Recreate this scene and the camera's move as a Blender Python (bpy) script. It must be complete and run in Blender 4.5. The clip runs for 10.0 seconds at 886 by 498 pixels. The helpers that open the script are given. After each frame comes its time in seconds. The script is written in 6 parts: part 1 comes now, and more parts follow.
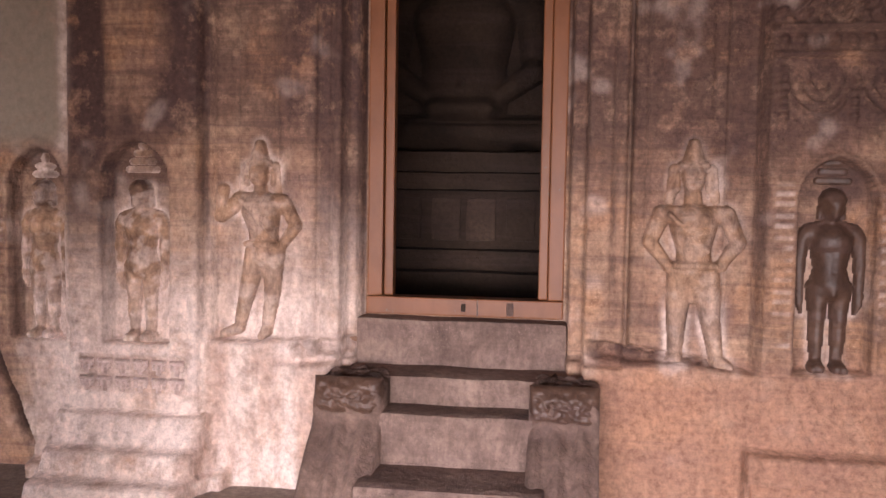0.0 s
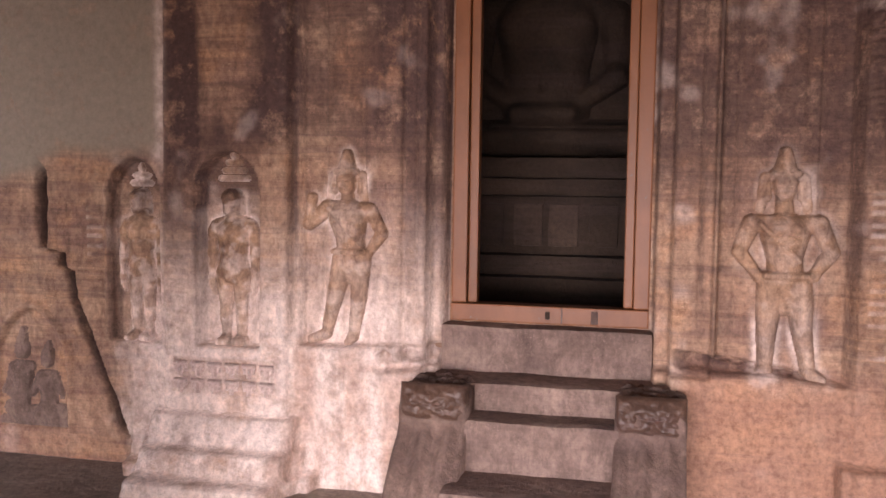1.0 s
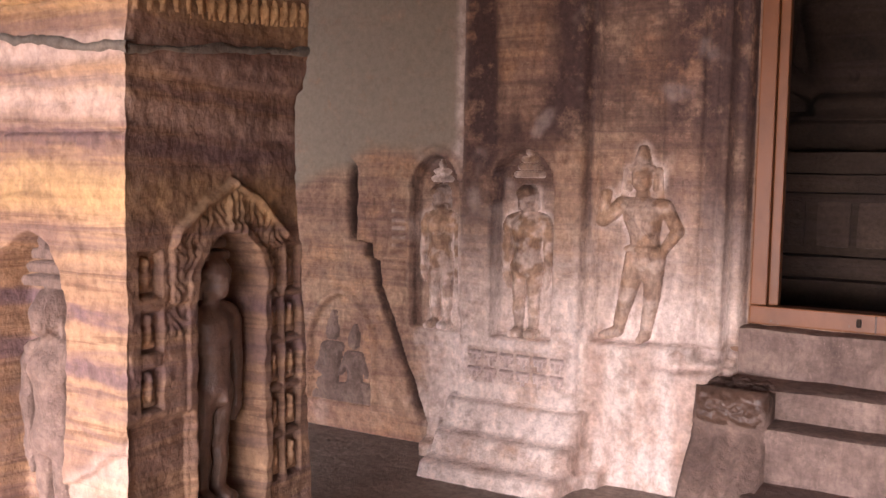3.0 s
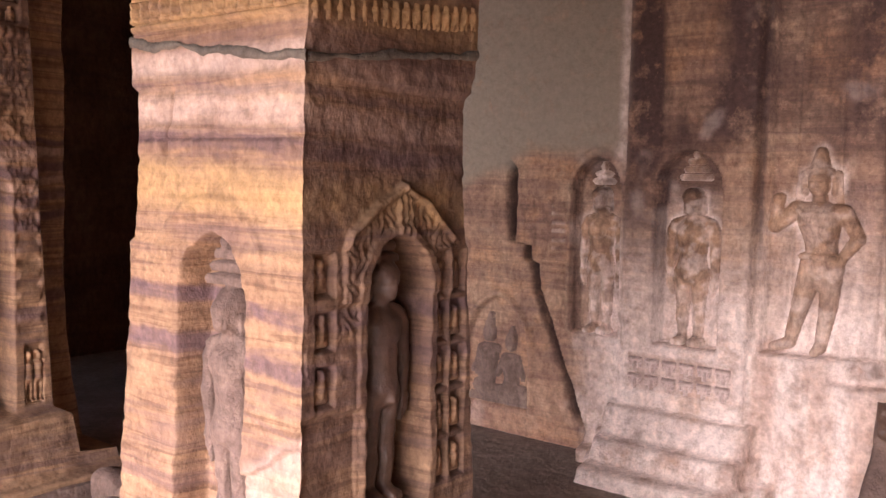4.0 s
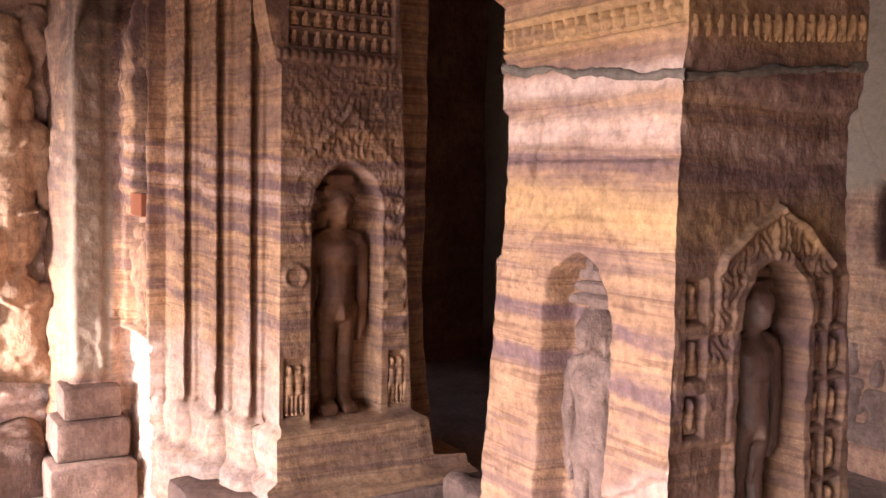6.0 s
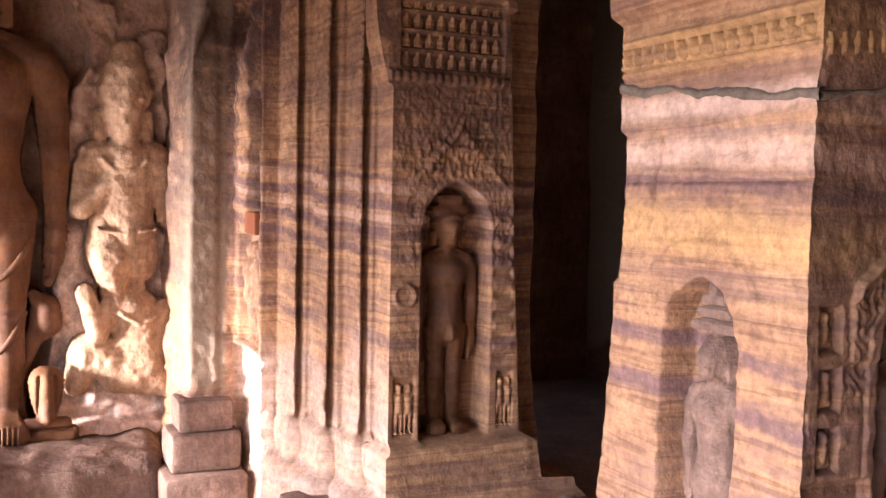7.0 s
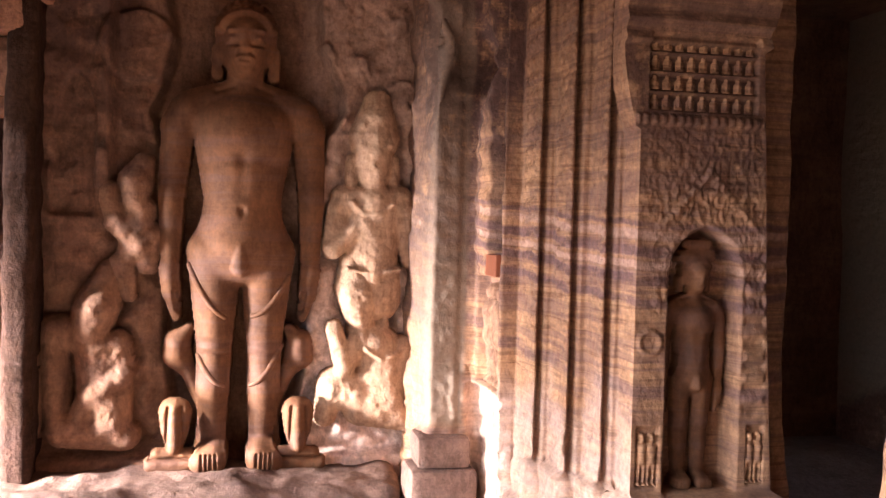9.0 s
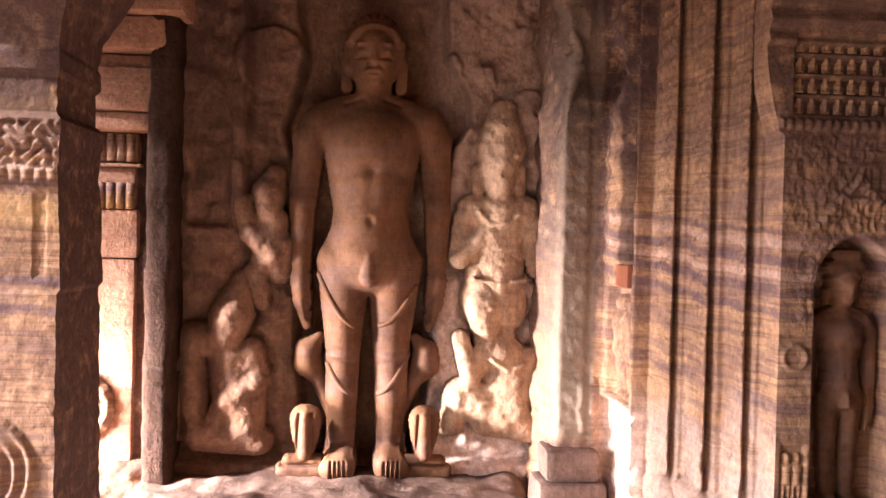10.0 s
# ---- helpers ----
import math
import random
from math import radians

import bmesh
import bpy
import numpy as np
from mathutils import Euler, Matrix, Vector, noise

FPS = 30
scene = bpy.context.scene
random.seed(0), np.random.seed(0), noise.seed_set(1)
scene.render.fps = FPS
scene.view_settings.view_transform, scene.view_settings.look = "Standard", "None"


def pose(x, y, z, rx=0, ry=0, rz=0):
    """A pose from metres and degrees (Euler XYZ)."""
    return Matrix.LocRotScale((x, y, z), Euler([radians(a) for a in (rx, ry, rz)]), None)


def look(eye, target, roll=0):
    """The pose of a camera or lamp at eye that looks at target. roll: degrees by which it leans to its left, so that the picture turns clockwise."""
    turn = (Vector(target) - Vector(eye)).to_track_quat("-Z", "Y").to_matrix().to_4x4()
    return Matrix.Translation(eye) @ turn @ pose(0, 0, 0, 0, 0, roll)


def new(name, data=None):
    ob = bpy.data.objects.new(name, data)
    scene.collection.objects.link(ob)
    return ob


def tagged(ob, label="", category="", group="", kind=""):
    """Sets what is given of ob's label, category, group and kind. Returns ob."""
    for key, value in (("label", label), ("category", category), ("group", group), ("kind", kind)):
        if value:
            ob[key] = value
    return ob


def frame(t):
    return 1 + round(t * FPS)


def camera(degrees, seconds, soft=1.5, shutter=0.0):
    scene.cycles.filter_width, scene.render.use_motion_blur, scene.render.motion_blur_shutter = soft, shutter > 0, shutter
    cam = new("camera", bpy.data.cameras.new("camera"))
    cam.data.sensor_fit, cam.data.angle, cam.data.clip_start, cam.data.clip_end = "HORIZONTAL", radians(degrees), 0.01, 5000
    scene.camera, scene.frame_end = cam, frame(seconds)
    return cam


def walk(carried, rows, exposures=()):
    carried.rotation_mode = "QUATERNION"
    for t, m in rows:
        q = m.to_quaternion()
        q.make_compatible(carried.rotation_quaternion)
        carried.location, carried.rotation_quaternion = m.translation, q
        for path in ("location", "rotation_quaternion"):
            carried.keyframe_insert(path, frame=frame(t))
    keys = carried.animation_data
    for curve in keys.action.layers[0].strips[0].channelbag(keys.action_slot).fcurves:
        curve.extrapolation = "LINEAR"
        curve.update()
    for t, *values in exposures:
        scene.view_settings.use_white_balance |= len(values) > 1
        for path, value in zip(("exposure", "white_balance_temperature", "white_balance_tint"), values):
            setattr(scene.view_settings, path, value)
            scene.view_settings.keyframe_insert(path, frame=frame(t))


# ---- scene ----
cam = camera(51.17, 10.0, soft=1.5)
# seconds, x, y, z, yaw, pitch, roll
PATH = [
    (0.0, -0.2134, -0.0930, 1.5563, 8.69, -3.61, -0.92),
    (0.5, -0.2293, -0.1074, 1.5816, 10.72, -3.73, -0.79),
    (1.0, -0.2526, -0.1203, 1.5988, 13.31, -3.79, -0.82),
    (1.5, -0.2693, -0.1309, 1.6094, 16.81, -3.92, -0.80),
    (2.0, -0.2924, -0.1425, 1.6071, 20.63, -4.06, -0.84),
    (2.5, -0.3181, -0.1526, 1.6062, 24.58, -4.25, -0.91),
    (2.7, -0.3268, -0.1620, 1.6075, 26.84, -4.34, -0.96),
    (3.8, -0.3755, -0.1752, 1.6202, 37.31, -4.66, -1.17),
    (4.0, -0.3851, -0.1790, 1.6221, 39.33, -4.67, -1.21),
    (4.5, -0.4149, -0.1928, 1.6225, 44.79, -4.68, -1.28),
    (5.0, -0.4347, -0.2157, 1.6227, 49.81, -4.67, -1.25),
    (5.5, -0.4535, -0.2321, 1.6264, 55.07, -4.46, -1.21),
    (5.7, -0.4626, -0.2400, 1.6291, 56.80, -4.33, -1.19),
    (6.8, -0.5100, -0.2879, 1.6468, 63.80, -3.43, -1.11),
    (7.0, -0.5151, -0.2958, 1.6487, 64.95, -3.24, -1.14),
    (7.5, -0.5166, -0.3149, 1.6508, 68.22, -2.59, -1.29),
    (8.0, -0.5241, -0.3319, 1.6556, 71.49, -2.03, -1.31),
    (8.5, -0.5314, -0.3583, 1.6593, 74.87, -1.49, -1.41),
    (9.0, -0.5422, -0.3873, 1.6565, 78.55, -1.01, -1.61),
    (9.5, -0.5588, -0.4201, 1.6550, 82.13, -0.77, -1.70),
    (10.0, -0.5775, -0.4552, 1.6560, 85.60, -0.60, -1.54),
]
walk(cam, [(t, pose(x, y, z, 90 + pitch, roll, yaw)) for t, x, y, z, yaw, pitch, roll in PATH])

# ---- world and light ----
scene.view_settings.exposure = 1.35
scene.view_settings.use_white_balance = True
scene.view_settings.white_balance_temperature, scene.view_settings.white_balance_tint = 6480, 21
world = bpy.data.worlds.new("sky")
scene.world = world
world.use_nodes = True
wn = world.node_tree.nodes
sky = wn.new("ShaderNodeTexSky")
sky.sky_type = "NISHITA"
sky.sun_disc = False
sky.sun_elevation, sky.sun_rotation = radians(39), radians(161)
world.node_tree.links.new(sky.outputs[0], wn["Background"].inputs[0])
wn["Background"].inputs[1].default_value = 0.15

sun = new("sun", bpy.data.lights.new("sun", "SUN"))
sun.data.energy, sun.data.angle, sun.data.color = 5.0, radians(3.0), (1.0, 0.94, 0.88)
sun.matrix_world = look((0, 0, 0), (-0.25, 0.72, -0.62))

def skylight(name, at, aim, wide, high, watts, spread, colour=(0.97, 0.97, 1.0)):
    """Sky seen through an opening of the veranda front."""
    lamp = new(name, bpy.data.lights.new(name, "AREA"))
    lamp.data.shape, lamp.data.size, lamp.data.size_y = "RECTANGLE", wide, high
    lamp.data.energy, lamp.data.color, lamp.data.spread = watts, colour, radians(spread)
    lamp.matrix_world = look(at, aim)


skylight("sky_in_veranda_opening", (-1.4, -2.85, 1.1), (-1.55, 1.4, -0.35), 5.8, 0.9, 99, 80)
skylight("sky_in_end_bay", (-5.38, -3.3, 0.62), (-5.95, 0.25, 0.10), 0.5, 0.9, 94, 76, (1.0, 0.93, 0.87))


# ---- materials ----
def nodes_of(name, rough=0.85, metallic=0.0, specular=0.3):
    m = bpy.data.materials.new(name)
    m.use_nodes = True
    b = m.node_tree.nodes["Principled BSDF"]
    b.inputs["Roughness"].default_value = rough
    b.inputs["Metallic"].default_value = metallic
    b.inputs["Specular IOR Level"].default_value = specular
    return m, m.node_tree.nodes, m.node_tree.links, b


def ramp(nodes, links, source, stops):
    r = nodes.new("ShaderNodeValToRGB")
    el = r.color_ramp.elements
    while len(el) < len(stops):
        el.new(0.5)
    for e, (p, c) in zip(el, stops):
        e.position, e.color = p, (*c, 1) if len(c) == 3 else c
    links.new(source, r.inputs[0])
    return r.outputs[0]


def noise_tex(nodes, links, vector, scale, detail=4.0, rough=0.55, stretch=None, tilt=(0, 0, 0), warp=0.0):
    if stretch:
        mp = nodes.new("ShaderNodeMapping")
        mp.inputs["Scale"].default_value = stretch
        mp.inputs["Rotation"].default_value = [radians(a) for a in tilt]
        links.new(vector, mp.inputs[0])
        vector = mp.outputs[0]
    n = nodes.new("ShaderNodeTexNoise")
    n.inputs["Scale"].default_value, n.inputs["Detail"].default_value, n.inputs["Roughness"].default_value = scale, detail, rough
    n.inputs["Distortion"].default_value = warp
    links.new(vector, n.inputs["Vector"])
    return n.outputs[0]


def mixed(nodes, links, factor, a, b, mode="MIX"):
    m = nodes.new("ShaderNodeMix")
    m.data_type, m.blend_type = "RGBA", mode
    for socket, value in ((m.inputs[0], factor), (m.inputs[6], a), (m.inputs[7], b)):
        if isinstance(value, (int, float)):
            socket.default_value = value
        elif isinstance(value, tuple):
            socket.default_value = (*value, 1)
        else:
            links.new(value, socket)
    return m.outputs[2]


def layered(n, l, at, colour, fine, slope_x, slope_y, low, high, beds):
    """Beds of the rock at their own heights: (height, half thickness, colour, strength), wavering along the bed."""
    sep = n.new("ShaderNodeSeparateXYZ")
    l.new(at, sep.inputs[0])
    def sum_of(a, k, b):
        m = n.new("ShaderNodeMath")
        m.operation = "MULTIPLY_ADD"
        l.new(a, m.inputs[0])
        m.inputs[1].default_value = k
        if isinstance(b, float):
            m.inputs[2].default_value = b
        else:
            l.new(b, m.inputs[2])
        return m.outputs[0]
    u = sum_of(sep.outputs[0], slope_x, sep.outputs[2])
    u = sum_of(sep.outputs[1], slope_y, u)
    u = sum_of(noise_tex(n, l, at, 2.2, 5, 0.6, (1, 1, 0.7), warp=0.4), 0.09, u)
    u = sum_of(noise_tex(n, l, at, 30, 4, 0.7, (0.4, 0.4, 1.6)), 0.022, u)
    u = sum_of(u, 1.0 / (high - low), -(low + 0.056) / (high - low))
    r = n.new("ShaderNodeValToRGB")
    el = r.color_ramp.elements
    stops = []
    for z, half, tone, strength in beds:
        p, d = (z - low) / (high - low), half / (high - low)
        stops += [(p - d * 1.25, (*tone, 0.0)), (p - d * 0.6, (*tone, strength)), (p + d * 0.6, (*tone, strength)), (p + d * 1.25, (*tone, 0.0))]
    stops = sorted(stops, key=lambda q: q[0])[:32]
    while len(el) < len(stops):
        el.new(0.5)
    for e, (p, c) in zip(el, stops):
        e.position, e.color = p, c
    l.new(u, r.inputs[0])
    thin = ramp(n, l, noise_tex(n, l, at, 7, 4, 0.65, (0.5, 0.5, 1.6)), [(0.34, (0.35, 0.35, 0.35)), (0.5, (1, 1, 1))])
    w = n.new("ShaderNodeMath")
    w.operation = "MULTIPLY"
    l.new(r.outputs[1], w.inputs[0])
    l.new(thin, w.inputs[1])
    return mixed(n, l, w.outputs[0], colour, mixed(n, l, 0.8, r.outputs[0], fine, "MULTIPLY"))


def sandstone(name, pale, mid, dark, band=(0.13, 0.075, 0.07), banding=0.6, weather_and_light=False, grain=1.0, rough=0.85, specular=0.3,
              thresholds=(0.50, 0.58, 0.66), thin_lines=0.35, tint=None, mottle=0.0, rust=None, chart=None, speckle=0.8):
    """Layered sandstone in world coordinates: blotches, tilted strata, grain and pits."""
    m, n, l, b = nodes_of(name, rough, 0.0, specular)
    at = n.new("ShaderNodeNewGeometry").outputs["Position"]
    blotch = ramp(n, l, noise_tex(n, l, at, 3.2, 6, 0.62), [(0.3, dark), (0.5, mid), (0.7, pale)])
    fine = ramp(n, l, noise_tex(n, l, at, 38, 5, 0.7), [(0.25, (0.48, 0.46, 0.45)), (0.52, (1, 1, 1)), (0.75, (1.42, 1.4, 1.36))])
    colour = mixed(n, l, speckle, blotch, fine, "MULTIPLY")
    if rust:
        colour = mixed(n, l, ramp(n, l, noise_tex(n, l, at, 2.6, 5, 0.6, warp=0.5), [(0.50, (0, 0, 0)), (0.62, (0.75, 0.75, 0.75))]), colour, mixed(n, l, 1.0, rust, fine, "MULTIPLY"))
    grit = ramp(n, l, noise_tex(n, l, at, 95, 2, 0.5), [(0.60, (0, 0, 0)), (0.70, (1, 1, 1))])
    zone = ramp(n, l, noise_tex(n, l, at, 5.5, 4, 0.6), [(0.45, (0, 0, 0)), (0.65, (1, 1, 1))])
    speck = mixed(n, l, 1.0, grit, zone, "MULTIPLY")
    flecks = n.new("ShaderNodeMath")
    flecks.operation = "MULTIPLY"
    flecks.inputs[1].default_value = 0.55 * speckle
    l.new(speck, flecks.inputs[0])
    colour = mixed(n, l, flecks.outputs[0], colour, tuple(min(0.7, v * 1.55) for v in pale))
    strata = noise_tex(n, l, at, 1.0, 4, 0.55, (0.7, 0.7, 9.5), (5, -9, 0), 0.8)
    lines = ramp(n, l, strata, [(thresholds[0], (0, 0, 0)), (thresholds[1], (1, 1, 1)), (thresholds[2], (0, 0, 0))])
    thin = ramp(n, l, noise_tex(n, l, at, 1.0, 3, 0.6, (1.6, 1.6, 34.0), (5, -9, 0), 1.4), [(0.38, (0.58, 0.53, 0.54)), (0.50, (1.0, 1.0, 1.0)), (0.64, (1.16, 1.14, 1.12))])
    colour = mixed(n, l, thin_lines, colour, thin, "MULTIPLY")
    weight = n.new("ShaderNodeMath")
    weight.operation = "MULTIPLY"
    weight.inputs[1].default_value = banding
    l.new(lines, weight.inputs[0])
    colour = mixed(n, l, weight.outputs[0], colour, band)
    light_lines = ramp(n, l, strata, [(0.36, (0, 0, 0)), (0.42, (1, 1, 1)), (0.47, (0, 0, 0))])
    faint = n.new("ShaderNodeMath")
    faint.operation = "MULTIPLY"
    faint.inputs[1].default_value = banding * 0.3
    l.new(light_lines, faint.inputs[0])
    colour = mixed(n, l, faint.outputs[0], colour, tuple(min(0.75, v * 1.12) for v in pale))
    if chart:
        colour = layered(n, l, at, colour, fine, *chart)
    if mottle:
        streaky = ramp(n, l, noise_tex(n, l, at, 24, 7, 0.72, (1, 1, 0.42), warp=0.5), [(0.30, (0.45, 0.41, 0.40)), (0.5, (1, 1, 1)), (0.70, (1.45, 1.43, 1.4))])
        colour = mixed(n, l, mottle, colour, streaky, "MULTIPLY")
    if weather_and_light:
        attr = n.new("ShaderNodeAttribute")
        attr.attribute_name = "weather_and_light"
        sep = n.new("ShaderNodeSeparateColor")
        l.new(attr.outputs["Color"], sep.inputs[0])
        patchy = noise_tex(n, l, at, 9, 6, 0.7)
        # The dark and pale channels hold painted shade and light as well as stains.
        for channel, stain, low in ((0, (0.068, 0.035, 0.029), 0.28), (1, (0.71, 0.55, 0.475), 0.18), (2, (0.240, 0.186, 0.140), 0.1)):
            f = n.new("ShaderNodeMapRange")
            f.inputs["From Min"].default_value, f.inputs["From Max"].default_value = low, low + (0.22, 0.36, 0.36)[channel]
            l.new(patchy, f.inputs["Value"])
            w = n.new("ShaderNodeMath")
            w.operation = "MULTIPLY"
            l.new(f.outputs[0], w.inputs[0])
            l.new(sep.outputs[channel], w.inputs[1])
            tone = mixed(n, l, (0.8, 0.6, 0.35)[channel], stain, mixed(n, l, 1.0, stain, fine, "MULTIPLY"))
            if mottle and channel == 1:
                tone = mixed(n, l, mottle * 0.8, tone, streaky, "MULTIPLY")
            colour = mixed(n, l, w.outputs[0], colour, tone)
        if tint:
            w = n.new("ShaderNodeMath")
            w.operation = "MULTIPLY"
            l.new(attr.outputs["Alpha"], w.inputs[0])
            w.inputs[1].default_value = 0.55
            colour = mixed(n, l, w.outputs[0], colour, mixed(n, l, 1.0, tint, fine, "MULTIPLY"))
    l.new(colour, b.inputs["Base Color"])
    pits = noise_tex(n, l, at, 85, 4, 0.7)
    lumps = noise_tex(n, l, at, 16, 5, 0.6)
    add = n.new("ShaderNodeMath")
    add.operation = "MULTIPLY_ADD"
    add.inputs[1].default_value = 0.35
    l.new(pits, add.inputs[0])
    l.new(lumps, add.inputs[2])
    bump = n.new("ShaderNodeBump")
    bump.inputs["Strength"].default_value, bump.inputs["Distance"].default_value = 0.65 * grain, 0.026
    l.new(add.outputs[0], bump.inputs["Height"])
    l.new(bump.outputs[0], b.inputs["Normal"])
    return m


def painted(name, colour, worn, rough=0.5):
    m, n, l, b = nodes_of(name, rough, 0.0, 0.2)
    at = n.new("ShaderNodeNewGeometry").outputs["Position"]
    c = ramp(n, l, noise_tex(n, l, at, 7, 6, 0.65, (1, 1, 0.5)), [(0.35, tuple(v * 0.8 for v in colour)), (0.55, colour), (0.7, tuple(v * 1.12 for v in colour))])
    chips = ramp(n, l, noise_tex(n, l, at, 24, 4, 0.7), [(0.66, (0, 0, 0)), (0.72, (1, 1, 1))])
    l.new(mixed(n, l, chips, c, worn), b.inputs["Base Color"])
    bump = n.new("ShaderNodeBump")
    bump.inputs["Strength"].default_value, bump.inputs["Distance"].default_value = 0.2, 0.004
    l.new(noise_tex(n, l, at, 60, 3, 0.6), bump.inputs["Height"])
    l.new(bump.outputs[0], b.inputs["Normal"])
    return m


PURPLE, ROSE, OCHRE, TAN = (0.125, 0.072, 0.074), (0.40, 0.255, 0.195), (0.43, 0.255, 0.11), (0.36, 0.20, 0.105)
WALL_STONE = sandstone("weathered_red_sandstone", (0.40, 0.255, 0.17), (0.28, 0.16, 0.105), (0.18, 0.097, 0.073), banding=0.45, band=(0.12, 0.07, 0.06), weather_and_light=True, thin_lines=0.4, tint=(0.37, 0.18, 0.115), mottle=0.6, rust=(0.36, 0.185, 0.10))
PILLAR_BEDS = [(2.04, 0.06, OCHRE, 0.6), (1.885, 0.035, ROSE, 0.55), (1.815, 0.012, PURPLE, 0.55), (1.755, 0.035, ROSE, 0.75), (1.685, 0.022, PURPLE, 0.75), (1.565, 0.065, OCHRE, 0.65), (1.275, 0.021, PURPLE, 0.9), (1.15, 0.026, PURPLE, 0.85)]
PIER_BEDS = [(1.745, 0.012, PURPLE, 0.8), (1.70, 0.02, ROSE, 0.9), (1.63, 0.026, PURPLE, 0.85), (1.575, 0.02, ROSE, 0.9), (1.52, 0.026, PURPLE, 0.85), (1.43, 0.022, PURPLE, 0.8), (1.08, 0.03, PURPLE, 0.65), (0.93, 0.03, TAN, 0.6)]
PILLAR_STONE = sandstone("banded_ochre_sandstone", (0.35, 0.207, 0.117), (0.262, 0.147, 0.085), (0.178, 0.095, 0.060), band=(0.16, 0.093, 0.08), banding=0.6, weather_and_light=True, thin_lines=0.85, grain=0.7, mottle=0.4, chart=(0.03, 0.03, 0.9, 2.2, [(z - 0.03, h, c, w) for z, h, c, w in PILLAR_BEDS]))
PIER_STONE = sandstone("striped_ochre_sandstone", (0.41, 0.245, 0.137), (0.315, 0.178, 0.10), (0.22, 0.118, 0.073), band=(0.16, 0.093, 0.08), banding=0.6, weather_and_light=True, thin_lines=0.85, grain=0.7, mottle=0.45, chart=(0.10, 0.0, 0.3, 1.6, [(z - 0.44, h, c, w) for z, h, c, w in PIER_BEDS]))
FIGURE_STONE = sandstone("carved_brown_sandstone", (0.185, 0.086, 0.041), (0.128, 0.059, 0.029), (0.076, 0.036, 0.021), banding=0.35, grain=0.25, rough=0.72, specular=0.22, thin_lines=0.12, mottle=0.45, speckle=0.45)
DARK_FIGURE = sandstone("blackened_sandstone", (0.12, 0.066, 0.043), (0.085, 0.044, 0.029), (0.055, 0.028, 0.019), banding=0.2, grain=0.45, rough=0.5, specular=0.45, thin_lines=0.12, mottle=0.5, speckle=0.5)
PALE_FIGURE = sandstone("rubbed_ochre_sandstone", (0.41, 0.25, 0.16), (0.30, 0.172, 0.105), (0.185, 0.10, 0.064), banding=0.25, grain=0.6, thin_lines=0.12, weather_and_light=True, mottle=0.9)
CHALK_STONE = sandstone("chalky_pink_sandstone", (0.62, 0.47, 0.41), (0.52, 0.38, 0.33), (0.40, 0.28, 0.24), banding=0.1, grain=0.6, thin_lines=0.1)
NICHE_STONE = sandstone("rough_brown_sandstone", (0.30, 0.172, 0.11), (0.225, 0.124, 0.077), (0.15, 0.078, 0.051), banding=0.25, weather_and_light=True, thin_lines=0.15, mottle=0.6, speckle=0.6)
# Lit counterpart of NICHE_STONE: light on the two outer attendants is in its colour.
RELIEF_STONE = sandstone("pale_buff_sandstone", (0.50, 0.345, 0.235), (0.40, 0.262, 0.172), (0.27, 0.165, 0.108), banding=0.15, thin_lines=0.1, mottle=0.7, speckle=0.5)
# Shrine and throne stone: the dim light inside is put into these dark colours.
SHRINE_STONE = sandstone("shaded_shrine_stone", (0.046, 0.026, 0.016), (0.032, 0.0175, 0.011), (0.020, 0.011, 0.007), banding=0.1, thin_lines=0.0)
PANEL_STONE = sandstone("shaded_panel_stone", (0.075, 0.045, 0.030), (0.054, 0.031, 0.021), (0.034, 0.019, 0.013), banding=0.1, thin_lines=0.0)
# Jamb rock: the shade it stands in is put into the colour.
JAMB_STONE = sandstone("shaded_rough_sandstone", (0.055, 0.030, 0.020), (0.038, 0.020, 0.0135), (0.022, 0.012, 0.008), banding=0.1, thin_lines=0.05, specular=0.1, mottle=0.7)
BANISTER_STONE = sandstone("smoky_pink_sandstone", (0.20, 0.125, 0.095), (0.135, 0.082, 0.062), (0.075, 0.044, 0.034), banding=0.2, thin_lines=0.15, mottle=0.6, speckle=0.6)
HALL_PAVING = sandstone("dusty_grey_paving", (0.34, 0.27, 0.225), (0.27, 0.21, 0.175), (0.19, 0.145, 0.12), banding=0.1, thin_lines=0.0, mottle=0.4, speckle=0.6)
STEP_STONE = sandstone("worn_pink_sandstone", (0.255, 0.168, 0.132), (0.17, 0.108, 0.084), (0.092, 0.056, 0.044), banding=0.2, thin_lines=0.15, mottle=0.6, speckle=0.6)
CEMENT = sandstone("grey_cement", (0.18, 0.145, 0.115), (0.13, 0.105, 0.083), (0.085, 0.072, 0.06), banding=0.1, thin_lines=0.1)
GROUND = sandstone("sunlit_sandstone_ground", (0.56, 0.43, 0.33), (0.48, 0.36, 0.27), (0.40, 0.29, 0.21), banding=0.1, thin_lines=0.1)
FAR_GROUND = sandstone("laterite_ground", (0.30, 0.20, 0.13), (0.23, 0.15, 0.095), (0.16, 0.11, 0.07), banding=0.1, thin_lines=0.1)
FRAME_PAINT = painted("brown_oil_paint", (0.170, 0.058, 0.020), (0.13, 0.085, 0.06), 0.40)
RED_PAINT = painted("red_paint", (0.22, 0.075, 0.04), (0.2, 0.1, 0.07))


# ---- mesh helpers ----
def lattice(ix, iy, seed):
    h = (ix * 374761393 + iy * 668265263 + seed * 974634777) & 0x7FFFFFFF
    h = ((h ^ (h >> 13)) * 1274126177) & 0x7FFFFFFF
    return ((h ^ (h >> 16)) & 0xFFFF) / 65535.0


